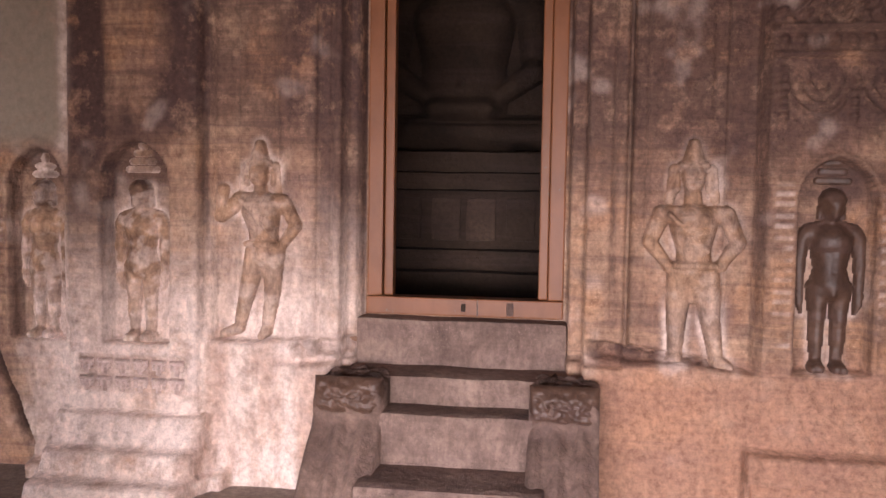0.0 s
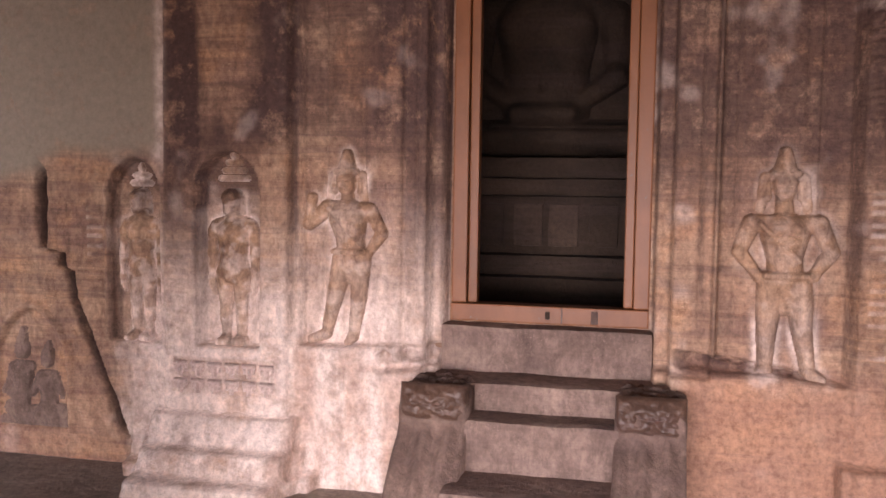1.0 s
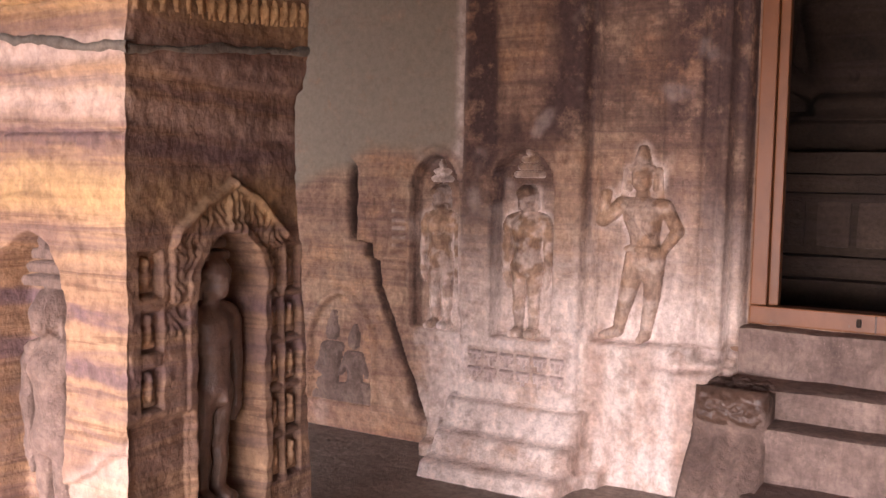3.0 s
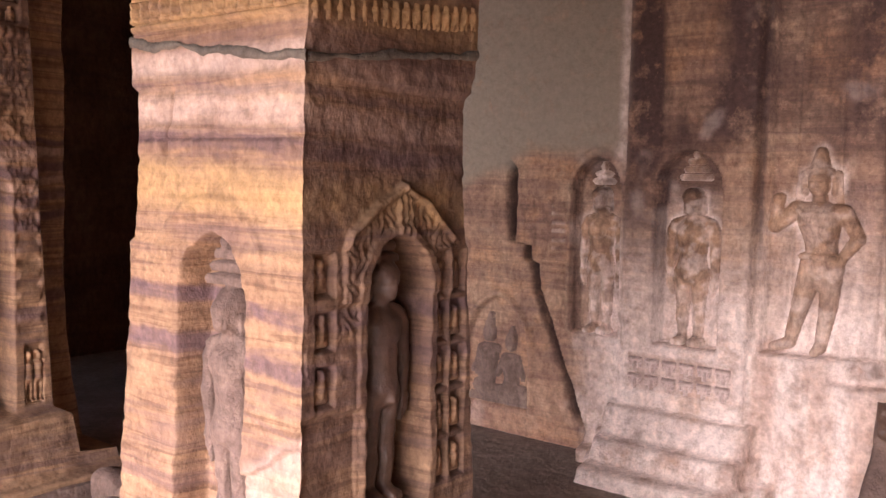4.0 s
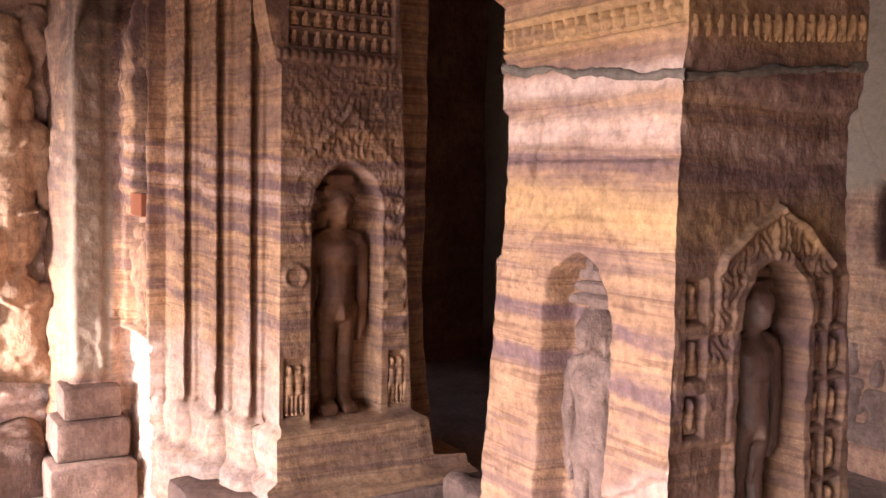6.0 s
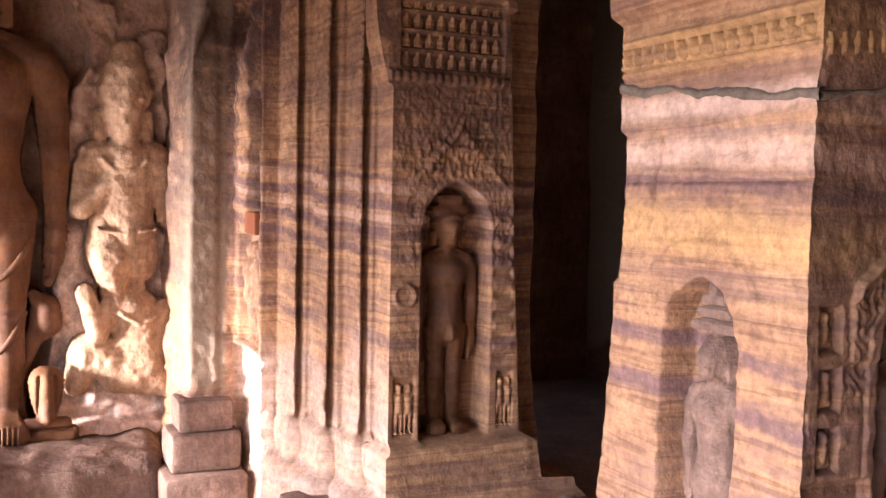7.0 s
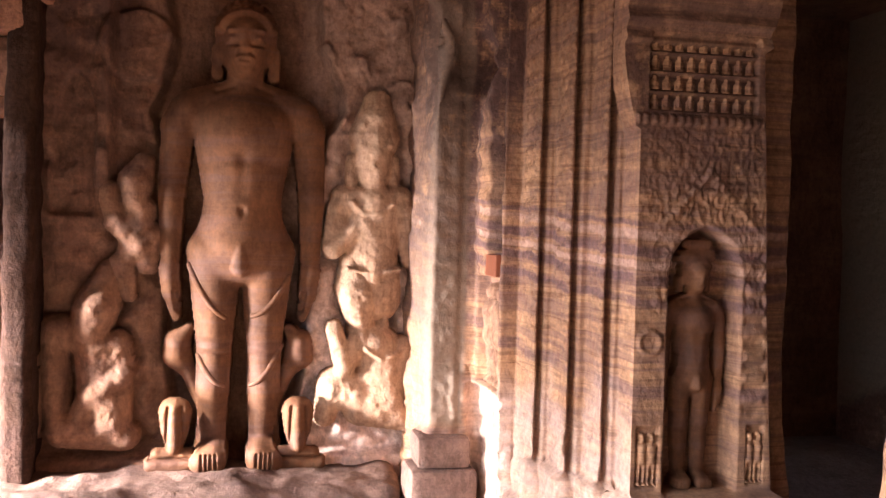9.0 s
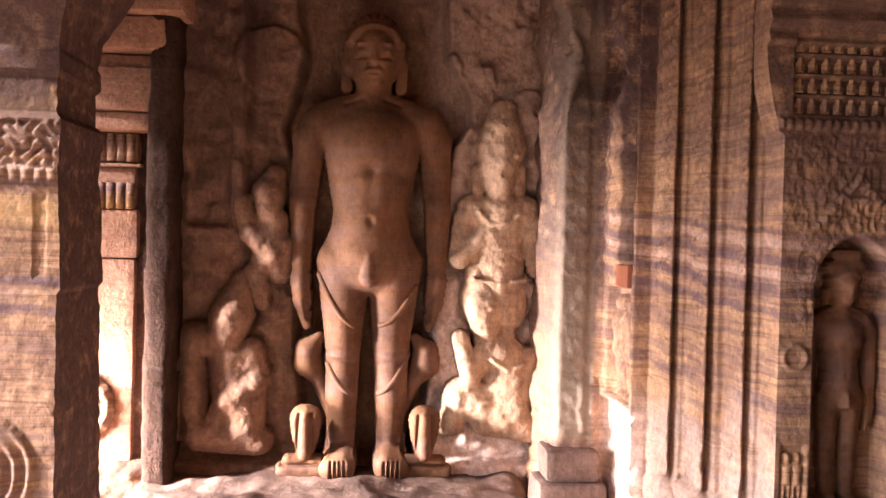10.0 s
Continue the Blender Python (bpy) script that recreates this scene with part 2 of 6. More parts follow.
def rough(a, b, scale, seed=0, octaves=3):
    """Smooth value noise, -1 to 1, over arrays a and b."""
    total, amp, norm = 0.0, 1.0, 0.0
    for o in range(octaves):
        x, y = a * scale, b * scale
        ix, iy = np.floor(x).astype(np.int64), np.floor(y).astype(np.int64)
        fx, fy = x - ix, y - iy
        fx, fy = fx * fx * (3 - 2 * fx), fy * fy * (3 - 2 * fy)
        s = seed + o * 17
        v = (lattice(ix, iy, s) * (1 - fx) + lattice(ix + 1, iy, s) * fx) * (1 - fy) + (lattice(ix, iy + 1, s) * (1 - fx) + lattice(ix + 1, iy + 1, s) * fx) * fy
        total, norm, amp, scale = total + (v * 2 - 1) * amp, norm + amp, amp * 0.5, scale * 2.1
    return total / norm


def step(lo, hi, v):
    k = np.clip((v - lo) / (hi - lo), 0, 1)
    return k * k * (3 - 2 * k)


def inside(a, lo, hi, soft=0.008):
    return step(lo - soft, lo + soft, a) * (1 - step(hi - soft, hi + soft, a))


def arch(a, z, centre, half, foot, top, soft=0.01, rise=1.0):
    """1 inside a niche with a round or pointed head, 0 outside."""
    spring = top - half * rise
    d = np.abs(a - centre) / half
    head = spring + (top - spring) * np.sqrt(np.clip(1 - d ** 1.6, 0, 1))
    return inside(a, centre - half, centre + half, soft) * step(foot - soft, foot + soft, z) * (1 - step(head - soft, head + soft, z))


def mesh_object(name, verts, faces, material, parent=None, label="", smooth=True, weather_and_light=None):
    me = bpy.data.meshes.new(name)
    verts, faces = np.asarray(verts, dtype=np.float32), faces
    if isinstance(faces, np.ndarray):
        me.vertices.add(len(verts))
        me.vertices.foreach_set("co", verts.ravel())
        me.loops.add(faces.size)
        me.loops.foreach_set("vertex_index", faces.ravel().astype(np.int32))
        me.polygons.add(len(faces))
        me.polygons.foreach_set("loop_start", np.arange(0, faces.size, faces.shape[1], dtype=np.int32))
        me.update(calc_edges=True)
        me.validate()
    else:
        me.from_pydata([tuple(v) for v in verts.tolist()], [], faces)
    if weather_and_light is not None:
        layer = me.attributes.new("weather_and_light", "FLOAT_COLOR", "POINT")
        layer.data.foreach_set("color", np.asarray(weather_and_light, dtype=np.float32).ravel())
    me.polygons.foreach_set("use_smooth", [smooth] * len(me.polygons))
    me.materials.append(material)
    ob = new(name, me)
    if parent:
        ob.parent = parent
    if label:
        tagged(ob, label)
    return ob


def part(name, bm, material, parent=None, label="", smooth=False):
    me = bpy.data.meshes.new(name)
    bm.to_mesh(me)
    bm.free()
    me.materials.append(material)
    me.polygons.foreach_set("use_smooth", [smooth] * len(me.polygons))
    ob = new(name, me)
    if parent:
        ob.parent = parent
    if label:
        tagged(ob, label)
    return ob


def empty(name, label, category, group="", kind=""):
    return tagged(new(name), label, category, group, kind)


def grid_faces(nu, nv, flip=False):
    i = np.arange(nu * nv).reshape(nv, nu)
    f = np.stack([i[:-1, :-1], i[:-1, 1:], i[1:, 1:], i[1:, :-1]], -1).reshape(-1, 4)
    return f[:, ::-1].copy() if flip else f


def on_plane(axis, value, sign, a, z, h):
    """Points of a carved face: a along the face, z up, h out of it."""
    out = value + sign * h
    return np.stack([out, a, z] if axis == "x" else [a, out, z], -1).reshape(-1, 3)


def face_flip(axis, sign):
    return (axis == "x") == (sign < 0)


def box(bm, lo, hi, bevel=0.01, jitter=0.0, seed=1):
    r = bmesh.ops.create_cube(bm, size=1.0)
    for v in r["verts"]:
        v.co = Vector([lo[k] + (v.co[k] + 0.5) * (hi[k] - lo[k]) for k in range(3)])
    if bevel:
        edges = list({e for v in r["verts"] for e in v.link_edges})
        bmesh.ops.bevel(bm, geom=edges, offset=bevel, segments=2, affect="EDGES", profile=0.6)
    return bm


def worn_box(name, lo, hi, material, parent=None, label="", cell=0.05, wear=0.006, bevel=0.02, seed=3):
    """A stone block with rounded, uneven edges."""
    lo, hi = np.array(lo, float), np.array(hi, float)
    size = hi - lo
    verts, faces = [], []
    for ax in range(3):
        u, v = (ax + 1) % 3, (ax + 2) % 3
        for side in (0, 1):
            nu, nv = max(3, int(size[u] / cell) + 2), max(3, int(size[v] / cell) + 2)
            uu, vv = np.meshgrid(np.linspace(0, 1, nu), np.linspace(0, 1, nv))
            p = np.zeros((nv, nu, 3))
            p[..., u], p[..., v], p[..., ax] = lo[u] + uu * size[u], lo[v] + vv * size[v], (lo, hi)[side][ax]
            f = grid_faces(nu, nv, side == 0) + sum(len(q) for q in verts)
            verts.append(p.reshape(-1, 3))
            faces.append(f)
    p = np.concatenate(verts)
    b = min(bevel, size.min() * 0.45)
    inner = np.clip(p, lo + b, hi - b)
    d = p - inner
    n = np.linalg.norm(d, axis=1, keepdims=True)
    p = inner + d / np.maximum(n, 1e-9) * b
    w = np.stack([rough(p[:, 1] + p[:, 0] * 0.7, p[:, 2] + p[:, 0], 6, seed), rough(p[:, 0] + p[:, 2] * 0.6, p[:, 2], 6, seed + 5), rough(p[:, 0], p[:, 1] + p[:, 2], 6, seed + 9)], 1)
    return mesh_object(name, p + w * wear, np.concatenate(faces), material, parent, label)


# ---- carved figures ----
def cap(a0, z0, r0, a1, z1, r1, base=0.0, k=1.0):
    return (a0, z0, r0, a1, z1, r1, base, k)


def mirrored(prims):
    return prims + [(-p[0], p[1], p[2], -p[3], p[4], p[5], p[6], p[7]) for p in prims]


def relief_height(A, Z, prims, blend):
    """Smooth union of rounded limbs seen from the front."""
    total = np.zeros_like(A)
    top = np.full_like(A, -1.0)
    for a0, z0, r0, a1, z1, r1, base, k in prims:
        da, dz = a1 - a0, z1 - z0
        q = da * da + dz * dz
        t = np.clip(((A - a0) * da + (Z - z0) * dz) / q, 0, 1) if q > 1e-12 else np.zeros_like(A)
        r = r0 + (r1 - r0) * t
        d2 = (A - a0 - da * t) ** 2 + (Z - z0 - dz * t) ** 2
        h = np.where(d2 < r * r, base + k * np.sqrt(np.maximum(r * r - d2, 0)), -1.0)
        total += np.where(h > 0, np.exp(np.clip(h / blend, 0, 60)), 0)
        top = np.maximum(top, h)
    soft = blend * np.log(np.maximum(total, 1e-9))
    return np.where(top > 0, np.minimum(soft, top + blend * 0.7), -1.0)


def carving(name, axis, value, sign, centre, foot, size, prims, material, parent=None, label="", cell=0.008, wear=0.004, depth=1.0, seed=5, mirror_a=1.0, blend=0.006, details=(), soften=None, chalk=0.0, grooves=()):
    """One figure cut out of the rock: prims in units of its height."""
    a0 = min(min(p[0] - p[2], p[3] - p[5]) for p in prims) * size - cell
    a1 = max(max(p[0] + p[2], p[3] + p[5]) for p in prims) * size + cell
    z0 = min(min(p[1] - p[2], p[4] - p[5]) for p in prims) * size - cell
    z1 = max(max(p[1] + p[2], p[4] + p[5]) for p in prims) * size + cell
    nu, nv = int((a1 - a0) / cell) + 2, int((z1 - z0) / cell) + 2
    A, Z = np.meshgrid(np.linspace(a0, a1, nu), np.linspace(z0, z1, nv))
    h = relief_height(A / size, Z / size, prims, blend)
    mask = (h > 0).astype(float)
    filled = np.where(h > 0, h, 0)
    for _ in range(int(round((0.009 * size / cell) ** 2 * 1.5)) if soften is None else soften):
        total, weight = filled.copy(), mask.copy()
        for ax in (0, 1):
            total, weight = total + np.roll(total, 1, ax) + np.roll(total, -1, ax), weight + np.roll(weight, 1, ax) + np.roll(weight, -1, ax)
        filled = np.where(mask > 0, total / np.maximum(weight, 1), 0)
    h = np.where(mask > 0, np.maximum(filled, 1e-4), -1.0)
    if details:
        h = np.maximum(h, relief_height(A / size, Z / size, details, 0.004))
        solid = h > 0
        for _ in range(1):
            total, weight = np.where(solid, h, 0), solid.astype(float)
            for ax in (0, 1):
                total, weight = total + np.roll(total, 1, ax) + np.roll(total, -1, ax), weight + np.roll(weight, 1, ax) + np.roll(weight, -1, ax)
            h = np.where(solid, total / np.maximum(weight, 1), -1.0)
    for g0, y0, g1, y1, r, cut in grooves:
        da, dz = g1 - g0, y1 - y0
        k = np.clip(((A / size - g0) * da + (Z / size - y0) * dz) / max(da * da + dz * dz, 1e-9), 0, 1)
        d2 = (A / size - g0 - da * k) ** 2 + (Z / size - y0 - dz * k) ** 2
        h = np.where(h > 0, np.maximum(h - cut * np.exp(-d2 / (r * r)), 1e-4), h)
    h = h * size * depth
    solid = h > 0
    h = np.where(solid, h + rough(A + centre, Z + foot, 9 / max(size, 0.3), seed, 4) * wear, -0.03 * min(1, size))
    # chalk left along the outline and on the lower limbs
    rim = np.exp(-(np.maximum(h, 0) / (0.022 * size)) ** 2)
    spots = rough(A + centre, Z + foot, 7 / max(size, 0.3), seed + 40, 3)
    tone = np.zeros((*A.shape, 4))
    tone[..., 1] = np.clip(chalk * (1.1 * rim * step(-0.5, 0.3, spots) + 0.5 * (1 - step(0.15, 0.55, Z / size + 0.25 * spots)) + 0.6 * step(-0.1, 0.3, rough(A + centre, Z + foot, 14 / max(size, 0.3), seed + 60, 3))), 0, 1)
    tone[..., 0] = np.clip(0.6 * chalk * step(0.78, 0.84, Z / size) + 0.5 * chalk * step(0.15, 0.5, spots), 0, 1)
    faces = grid_faces(nu, nv, face_flip(axis, sign))
    keep = solid.ravel()[faces].any(1)
    v = on_plane(axis, value, sign, A * mirror_a + centre, Z + foot, h)
    faces = faces[keep]
    if mirror_a < 0:
        faces = faces[:, ::-1]
    used = np.unique(faces)
    index = np.zeros(len(v), dtype=np.int64)
    index[used] = np.arange(len(used))
    return mesh_object(name, v[used], index[faces], material, parent, label, weather_and_light=tone.reshape(-1, 4)[used])


def standing(broad=1.0, base=0.0):
    """A saint upright in meditation, arms hanging free of the body."""
    b = broad
    half = [
        cap(0.056 * b, 0.455, 0.060 * b, 0.053 * b, 0.29, 0.042 * b, base, 1.1), cap(0.053 * b, 0.285, 0.041 * b, 0.053 * b, 0.262, 0.039 * b, base + 0.007, 1.1),
        cap(0.053 * b, 0.255, 0.038 * b, 0.055 * b, 0.17, 0.037 * b, base, 1.1), cap(0.055 * b, 0.17, 0.037 * b, 0.051 * b, 0.045, 0.027 * b, base, 1.1),
        cap(0.046 * b, 0.024, 0.028, 0.066 * b, 0.020, 0.026, base + 0.062, 0.8), cap(0.044 * b, 0.012, 0.025, 0.076 * b, 0.010, 0.023, base + 0.06, 0.8),
        cap(0.138 * b, 0.728, 0.036 * b, 0.149 * b, 0.585, 0.029 * b, base, 1.1), cap(0.149 * b, 0.585, 0.029 * b, 0.149 * b, 0.44, 0.021 * b, base + 0.008, 1.1),
        cap(0.150 * b, 0.42, 0.023 * b, 0.145 * b, 0.365, 0.020 * b, base + 0.012, 1.1), cap(0.145 * b, 0.365, 0.018 * b, 0.134 * b, 0.315, 0.010 * b, base + 0.012, 1.1),
        cap(0.022 * b, 0.800, 0.032, 0.108 * b, 0.760, 0.044 * b, base, 1.0), cap(0.118 * b, 0.752, 0.044 * b, 0.138 * b, 0.722, 0.038 * b, base, 1.05),
        cap(0.044 * b, 0.690, 0.058 * b, 0.050 * b, 0.722, 0.053 * b, base + 0.028, 0.85), cap(0.046 * b, 0.470, 0.060 * b, 0.030 * b, 0.515, 0.058 * b, base, 1.0),
        cap(0.062, 0.892, 0.011, 0.060, 0.838, 0.013, base + 0.012, 1.0),
    ]
    return mirrored(half) + [
        cap(0, 0.475, 0.096 * b, 0, 0.565, 0.082 * b, base, 0.98), cap(0, 0.565, 0.082 * b, 0, 0.70, 0.106 * b, base, 0.92),
        cap(0, 0.79, 0.041, 0, 0.84, 0.040, base, 1.1), cap(0, 0.900, 0.064, 0, 0.934, 0.066, base + 0.008, 1.0),
        cap(0, 0.868, 0.040, 0, 0.915, 0.048, base + 0.052, 1.05),
    ]


def head_details(base=0.0):
    """Brow, nose, lips, chin, a cap of curls, collar lines and the sex."""
    out = [cap(0, 0.914, 0.005, 0, 0.886, 0.010, base + 0.096, 1.0), cap(-0.013, 0.866, 0.006, 0.013, 0.866, 0.006, base + 0.090, 0.9),
           cap(-0.006, 0.845, 0.014, 0.006, 0.845, 0.014, base + 0.072, 0.9)]
    out += mirrored([cap(0.010, 0.922, 0.005, 0.036, 0.922, 0.004, base + 0.092, 0.8), cap(0.016, 0.905, 0.007, 0.029, 0.905, 0.006, base + 0.089, 0.8),
                     cap(0.062, 0.80, 0.006, 0.100, 0.782, 0.006, base + 0.012, 1.0), cap(0.100, 0.782, 0.006, 0.132, 0.735, 0.005, base + 0.030, 1.0),
                     cap(0.138, 0.395, 0.006, 0.136, 0.335, 0.005, base + 0.012, 1.0)])
    for ring, grow, count in ((0, 0.0, 17), (1, 0.013, 15), (2, 0.026, 11)):
        for i in range(count):
            t = radians(8 + 164 * i / (count - 1))
            rise = base + 0.064 + 0.010 * math.sin(t) - 0.014 * ring
            out.append(cap((0.047 + 0.25 * grow) * math.cos(t), 0.922 + (0.030 + grow) * math.sin(t), 0.0055, (0.054 + 0.35 * grow) * math.cos(t), 0.925 + (0.040 + grow) * math.sin(t), 0.0060, rise, 1.2))
    out.append(cap(0, 0.468, 0.013, 0, 0.425, 0.018, base + 0.081, 1.0))
    return out


def body_grooves():
    """Cut lines of a saint: chest, navel, groin, knees, eyes, mouth, fingers and toes."""
    half = [(0.010, 0.655, 0.070, 0.648, 0.018, 0.006), (0.026, 0.435, 0.085, 0.485, 0.014, 0.003), (0.028, 0.262, 0.078, 0.262, 0.009, 0.005),
            (0.030, 0.236, 0.072, 0.240, 0.006, 0.004), (0.014, 0.892, 0.036, 0.893, 0.0035, 0.008), (0.132, 0.37, 0.127, 0.325, 0.0025, 0.008), (0.139, 0.37, 0.133, 0.33, 0.0025, 0.008),
            (0.024, 0.812, 0.060, 0.800, 0.006, 0.006), (0.012, 0.876, 0.016, 0.870, 0.004, 0.006)]
    half += [(0.042 + 0.0095 * i, -0.02, 0.043 + 0.0095 * i, 0.028, 0.0024, 0.006) for i in range(4)]
    return half + [(-g[0], g[1], -g[2], g[3], g[4], g[5]) for g in half] + [(0, 0.546, 0, 0.542, 0.008, 0.005), (0, 0.58, 0, 0.66, 0.016, 0.003), (-0.009, 0.8605, 0.009, 0.8605, 0.0028, 0.006)]


def canopy(top=1.02, wide=0.11, tiers=3, base=0.0):
    """Stepped parasol over a saint's head."""
    return [cap(-wide * (1 - 0.28 * i), top + 0.05 * i, 0.022, wide * (1 - 0.28 * i), top + 0.05 * i, 0.022, base, 1.0) for i in range(tiers)] + \
           [cap(0, top + 0.05 * tiers, 0.03, 0, top + 0.05 * tiers + 0.02, 0.02, base, 1.0)]


def guardian(head, shoulders, elbows, wrists, hips, knees, ankles, toes):
    """A crowned attendant; joints come in pairs, in units of the figure's height."""
    hx, hz = head
    (s0, s1), (e0, e1), (w0, w1), (p0, p1), (k0, k1), (a0, a1), (t0, t1) = shoulders, elbows, wrists, hips, knees, ankles, toes
    mid = ((s0[0] + s1[0]) / 2, (s0[1] + s1[1]) / 2)
    low = ((p0[0] + p1[0]) / 2, (p0[1] + p1[1]) / 2)
    waist = ((mid[0] + low[0]) / 2, low[1] + 0.42 * (mid[1] - low[1]))
    out = [cap(*low, 0.082, *waist, 0.074, 0.0, 0.8), cap(*waist, 0.074, mid[0], mid[1] - 0.05, 0.104, 0.0, 0.8), cap(*s0, 0.040, *s1, 0.040, 0.012, 0.8),
           cap(mid[0] - 0.035, mid[1] - 0.045, 0.050, mid[0] + 0.035, mid[1] - 0.045, 0.050, 0.02, 0.8)]
    for s, e, w, p, k, a, t in ((s0, e0, w0, p0, k0, a0, t0), (s1, e1, w1, p1, k1, a1, t1)):
        out += [cap(*s, 0.042, *e, 0.034, 0.005, 0.8), cap(*e, 0.033, *w, 0.024, 0.012, 0.8), cap(*w, 0.027, *w, 0.027, 0.02, 0.8),
                cap(*p, 0.062, *k, 0.045, 0.004, 0.8), cap(*k, 0.044, *a, 0.031, 0.004, 0.8), cap(*a, 0.031, *t, 0.023, 0.016, 0.8)]
        out += [cap(hx + 0.068 * (1 if s is s1 else -1), hz + 0.01, 0.016, hx + 0.066 * (1 if s is s1 else -1), hz - 0.05, 0.018, 0.004, 0.9)]
    out += [cap(hx * 0.5 + mid[0] * 0.5, mid[1] + 0.02, 0.045, hx, hz - 0.05, 0.036, 0.0, 0.9), cap(hx, hz - 0.020, 0.046, hx, hz + 0.012, 0.051, 0.02, 0.9), cap(hx - 0.046, hz + 0.05, 0.020, hx + 0.046, hz + 0.05, 0.020, 0.025, 0.9),
            cap(hx, hz + 0.065, 0.050, hx, min(0.965, hz + 0.14), 0.028, 0.01, 0.9), cap(hx - 0.075, hz + 0.03, 0.030, hx - 0.095, hz - 0.10, 0.022, 0.0, 0.5), cap(hx + 0.075, hz + 0.03, 0.030, hx + 0.095, hz - 0.10, 0.022, 0.0, 0.5)]
    # girdle, its hanging end, sash and necklace
    out += [cap(p0[0] - 0.03, p0[1] + 0.045, 0.015, p1[0] + 0.03, p1[1] + 0.045, 0.015, 0.062, 0.8), cap(*low, 0.034, low[0] + 0.005, low[1] - 0.10, 0.026, 0.02, 0.8),
            cap(s0[0] + 0.03, s0[1], 0.010, waist[0] + 0.05, waist[1], 0.010, 0.066, 0.8), cap(mid[0] - 0.05, mid[1] - 0.01, 0.009, mid[0] + 0.05, mid[1] - 0.01, 0.009, 0.062, 0.8)]
    return out


def outline_band(x, z, centre, foot, size, prims, wide):
    """1 on the ground close round a figure's outline, fading with distance."""
    best = np.full_like(x, 9.0)
    A, Z = (x - centre) / size, (z - foot) / size
    for p in prims:
        da, dz = p[3] - p[0], p[4] - p[1]
        q = da * da + dz * dz
        t = np.clip(((A - p[0]) * da + (Z - p[1]) * dz) / q, 0, 1) if q > 1e-12 else np.zeros_like(A)
        best = np.minimum(best, np.hypot(A - p[0] - da * t, Z - p[1] - dz * t) - (p[2] + (p[5] - p[2]) * t))
    return np.exp(-(np.maximum(best, 0) * size / wide) ** 2)


def seated():
    return [cap(-0.22, 0.12, 0.12, 0.22, 0.12, 0.12), cap(0, 0.3, 0.17, 0, 0.5, 0.2), cap(-0.2, 0.55, 0.09, 0.2, 0.55, 0.09), cap(0, 0.78, 0.14, 0, 0.84, 0.13, 0.05),
            cap(-0.26, 0.52, 0.07, -0.28, 0.28, 0.07), cap(0.26, 0.52, 0.07, 0.28, 0.28, 0.07)]


def tube(name, points, radius, material, parent=None, label="", sides=10, end=0.4):
    """A smooth rope of stone through a few points."""
    pts = np.array(points, float)
    path = []
    ext = np.vstack([2 * pts[0] - pts[1], pts, 2 * pts[-1] - pts[-2]])
    for i in range(len(pts) - 1):
        p0, p1, p2, p3 = ext[i:i + 4]
        for t in np.linspace(0, 1, 8, endpoint=i == len(pts) - 2):
            path.append(0.5 * (2 * p1 + (p2 - p0) * t + (2 * p0 - 5 * p1 + 4 * p2 - p3) * t * t + (3 * p1 - p0 - 3 * p2 + p3) * t ** 3))
    path = np.array(path)
    m = len(path)
    tang = np.gradient(path, axis=0)
    tang /= np.linalg.norm(tang, axis=1, keepdims=True)
    ref = np.array([1.0, 0.05, 0.03])
    verts = []
    for i in range(m):
        s = np.cross(tang[i], ref)
        s /= np.linalg.norm(s) + 1e-9
        u = np.cross(s, tang[i])
        r = radius * (1 - (1 - end) * (i / (m - 1)) ** 1.5)
        verts += [path[i] + r * (math.cos(2 * math.pi * k / sides) * s + math.sin(2 * math.pi * k / sides) * u) for k in range(sides)]
    faces = [(i * sides + k, i * sides + (k + 1) % sides, (i + 1) * sides + (k + 1) % sides, (i + 1) * sides + k) for i in range(m - 1) for k in range(sides)]
    faces += [tuple(range(sides))[::-1], tuple((m - 1) * sides + k for k in range(sides))]
    return mesh_object(name, verts, faces, material, parent, label)


# ---- structure ----
def slab(name, lo, hi, material, label, bevel=0.0, category="", kind="structure"):
    bm = bmesh.new()
    box(bm, lo, hi, bevel)
    return tagged(part(name, bm, material), label, category or name.split("_")[0], kind=kind)


FLOOR, HALL = 0.0, 0.27
slab("ground", (-600, -900, -0.9), (600, -2.9, -0.35), FAR_GROUND, "sunlit bare laterite ground outside the cave")
slab("floor", (-6.6, -2.95, -0.4), (4.8, 1.05, FLOOR), GROUND, "worn stone floor of the veranda")
slab("hall_floor", (-6.6, 1.05, -0.4), (4.8, 3.95, HALL), HALL_PAVING, "raised stone floor of the inner hall", category="floor")
slab("ceiling", (-6.6, -2.95, 3.25), (4.8, 6.6, 3.6), NICHE_STONE, "rock-cut stone ceiling of the cave")
slab("wall_east", (4.6, -2.95, -0.4), (5.0, 6.6, 3.25), NICHE_STONE, "plain rock wall closing the cave")
# Added out of view, to limit how much light enters from the front.
slab("wall_south", (1.6, -2.95, -0.4), (4.6, -2.55, 3.25), NICHE_STONE, "unseen plain wall added to shut out light at the front", category="wall")
slab("wall_hall_west", (-6.9, 1.0, -0.4), (-6.5, 3.9, 3.25), NICHE_STONE, "dark rock wall at the end of the hall", category="wall")


def axis_lines(stops, cell):
    out = [np.array([stops[0]])]
    for lo, hi in zip(stops[:-1], stops[1:]):
        out.append(np.linspace(lo, hi, max(2, int(round((hi - lo) / cell)) + 1))[1:])
    return np.concatenate(out)


DOOR_L, DOOR_R, DOOR_B, DOOR_T = -1.170, -0.294, 1.0, 2.95
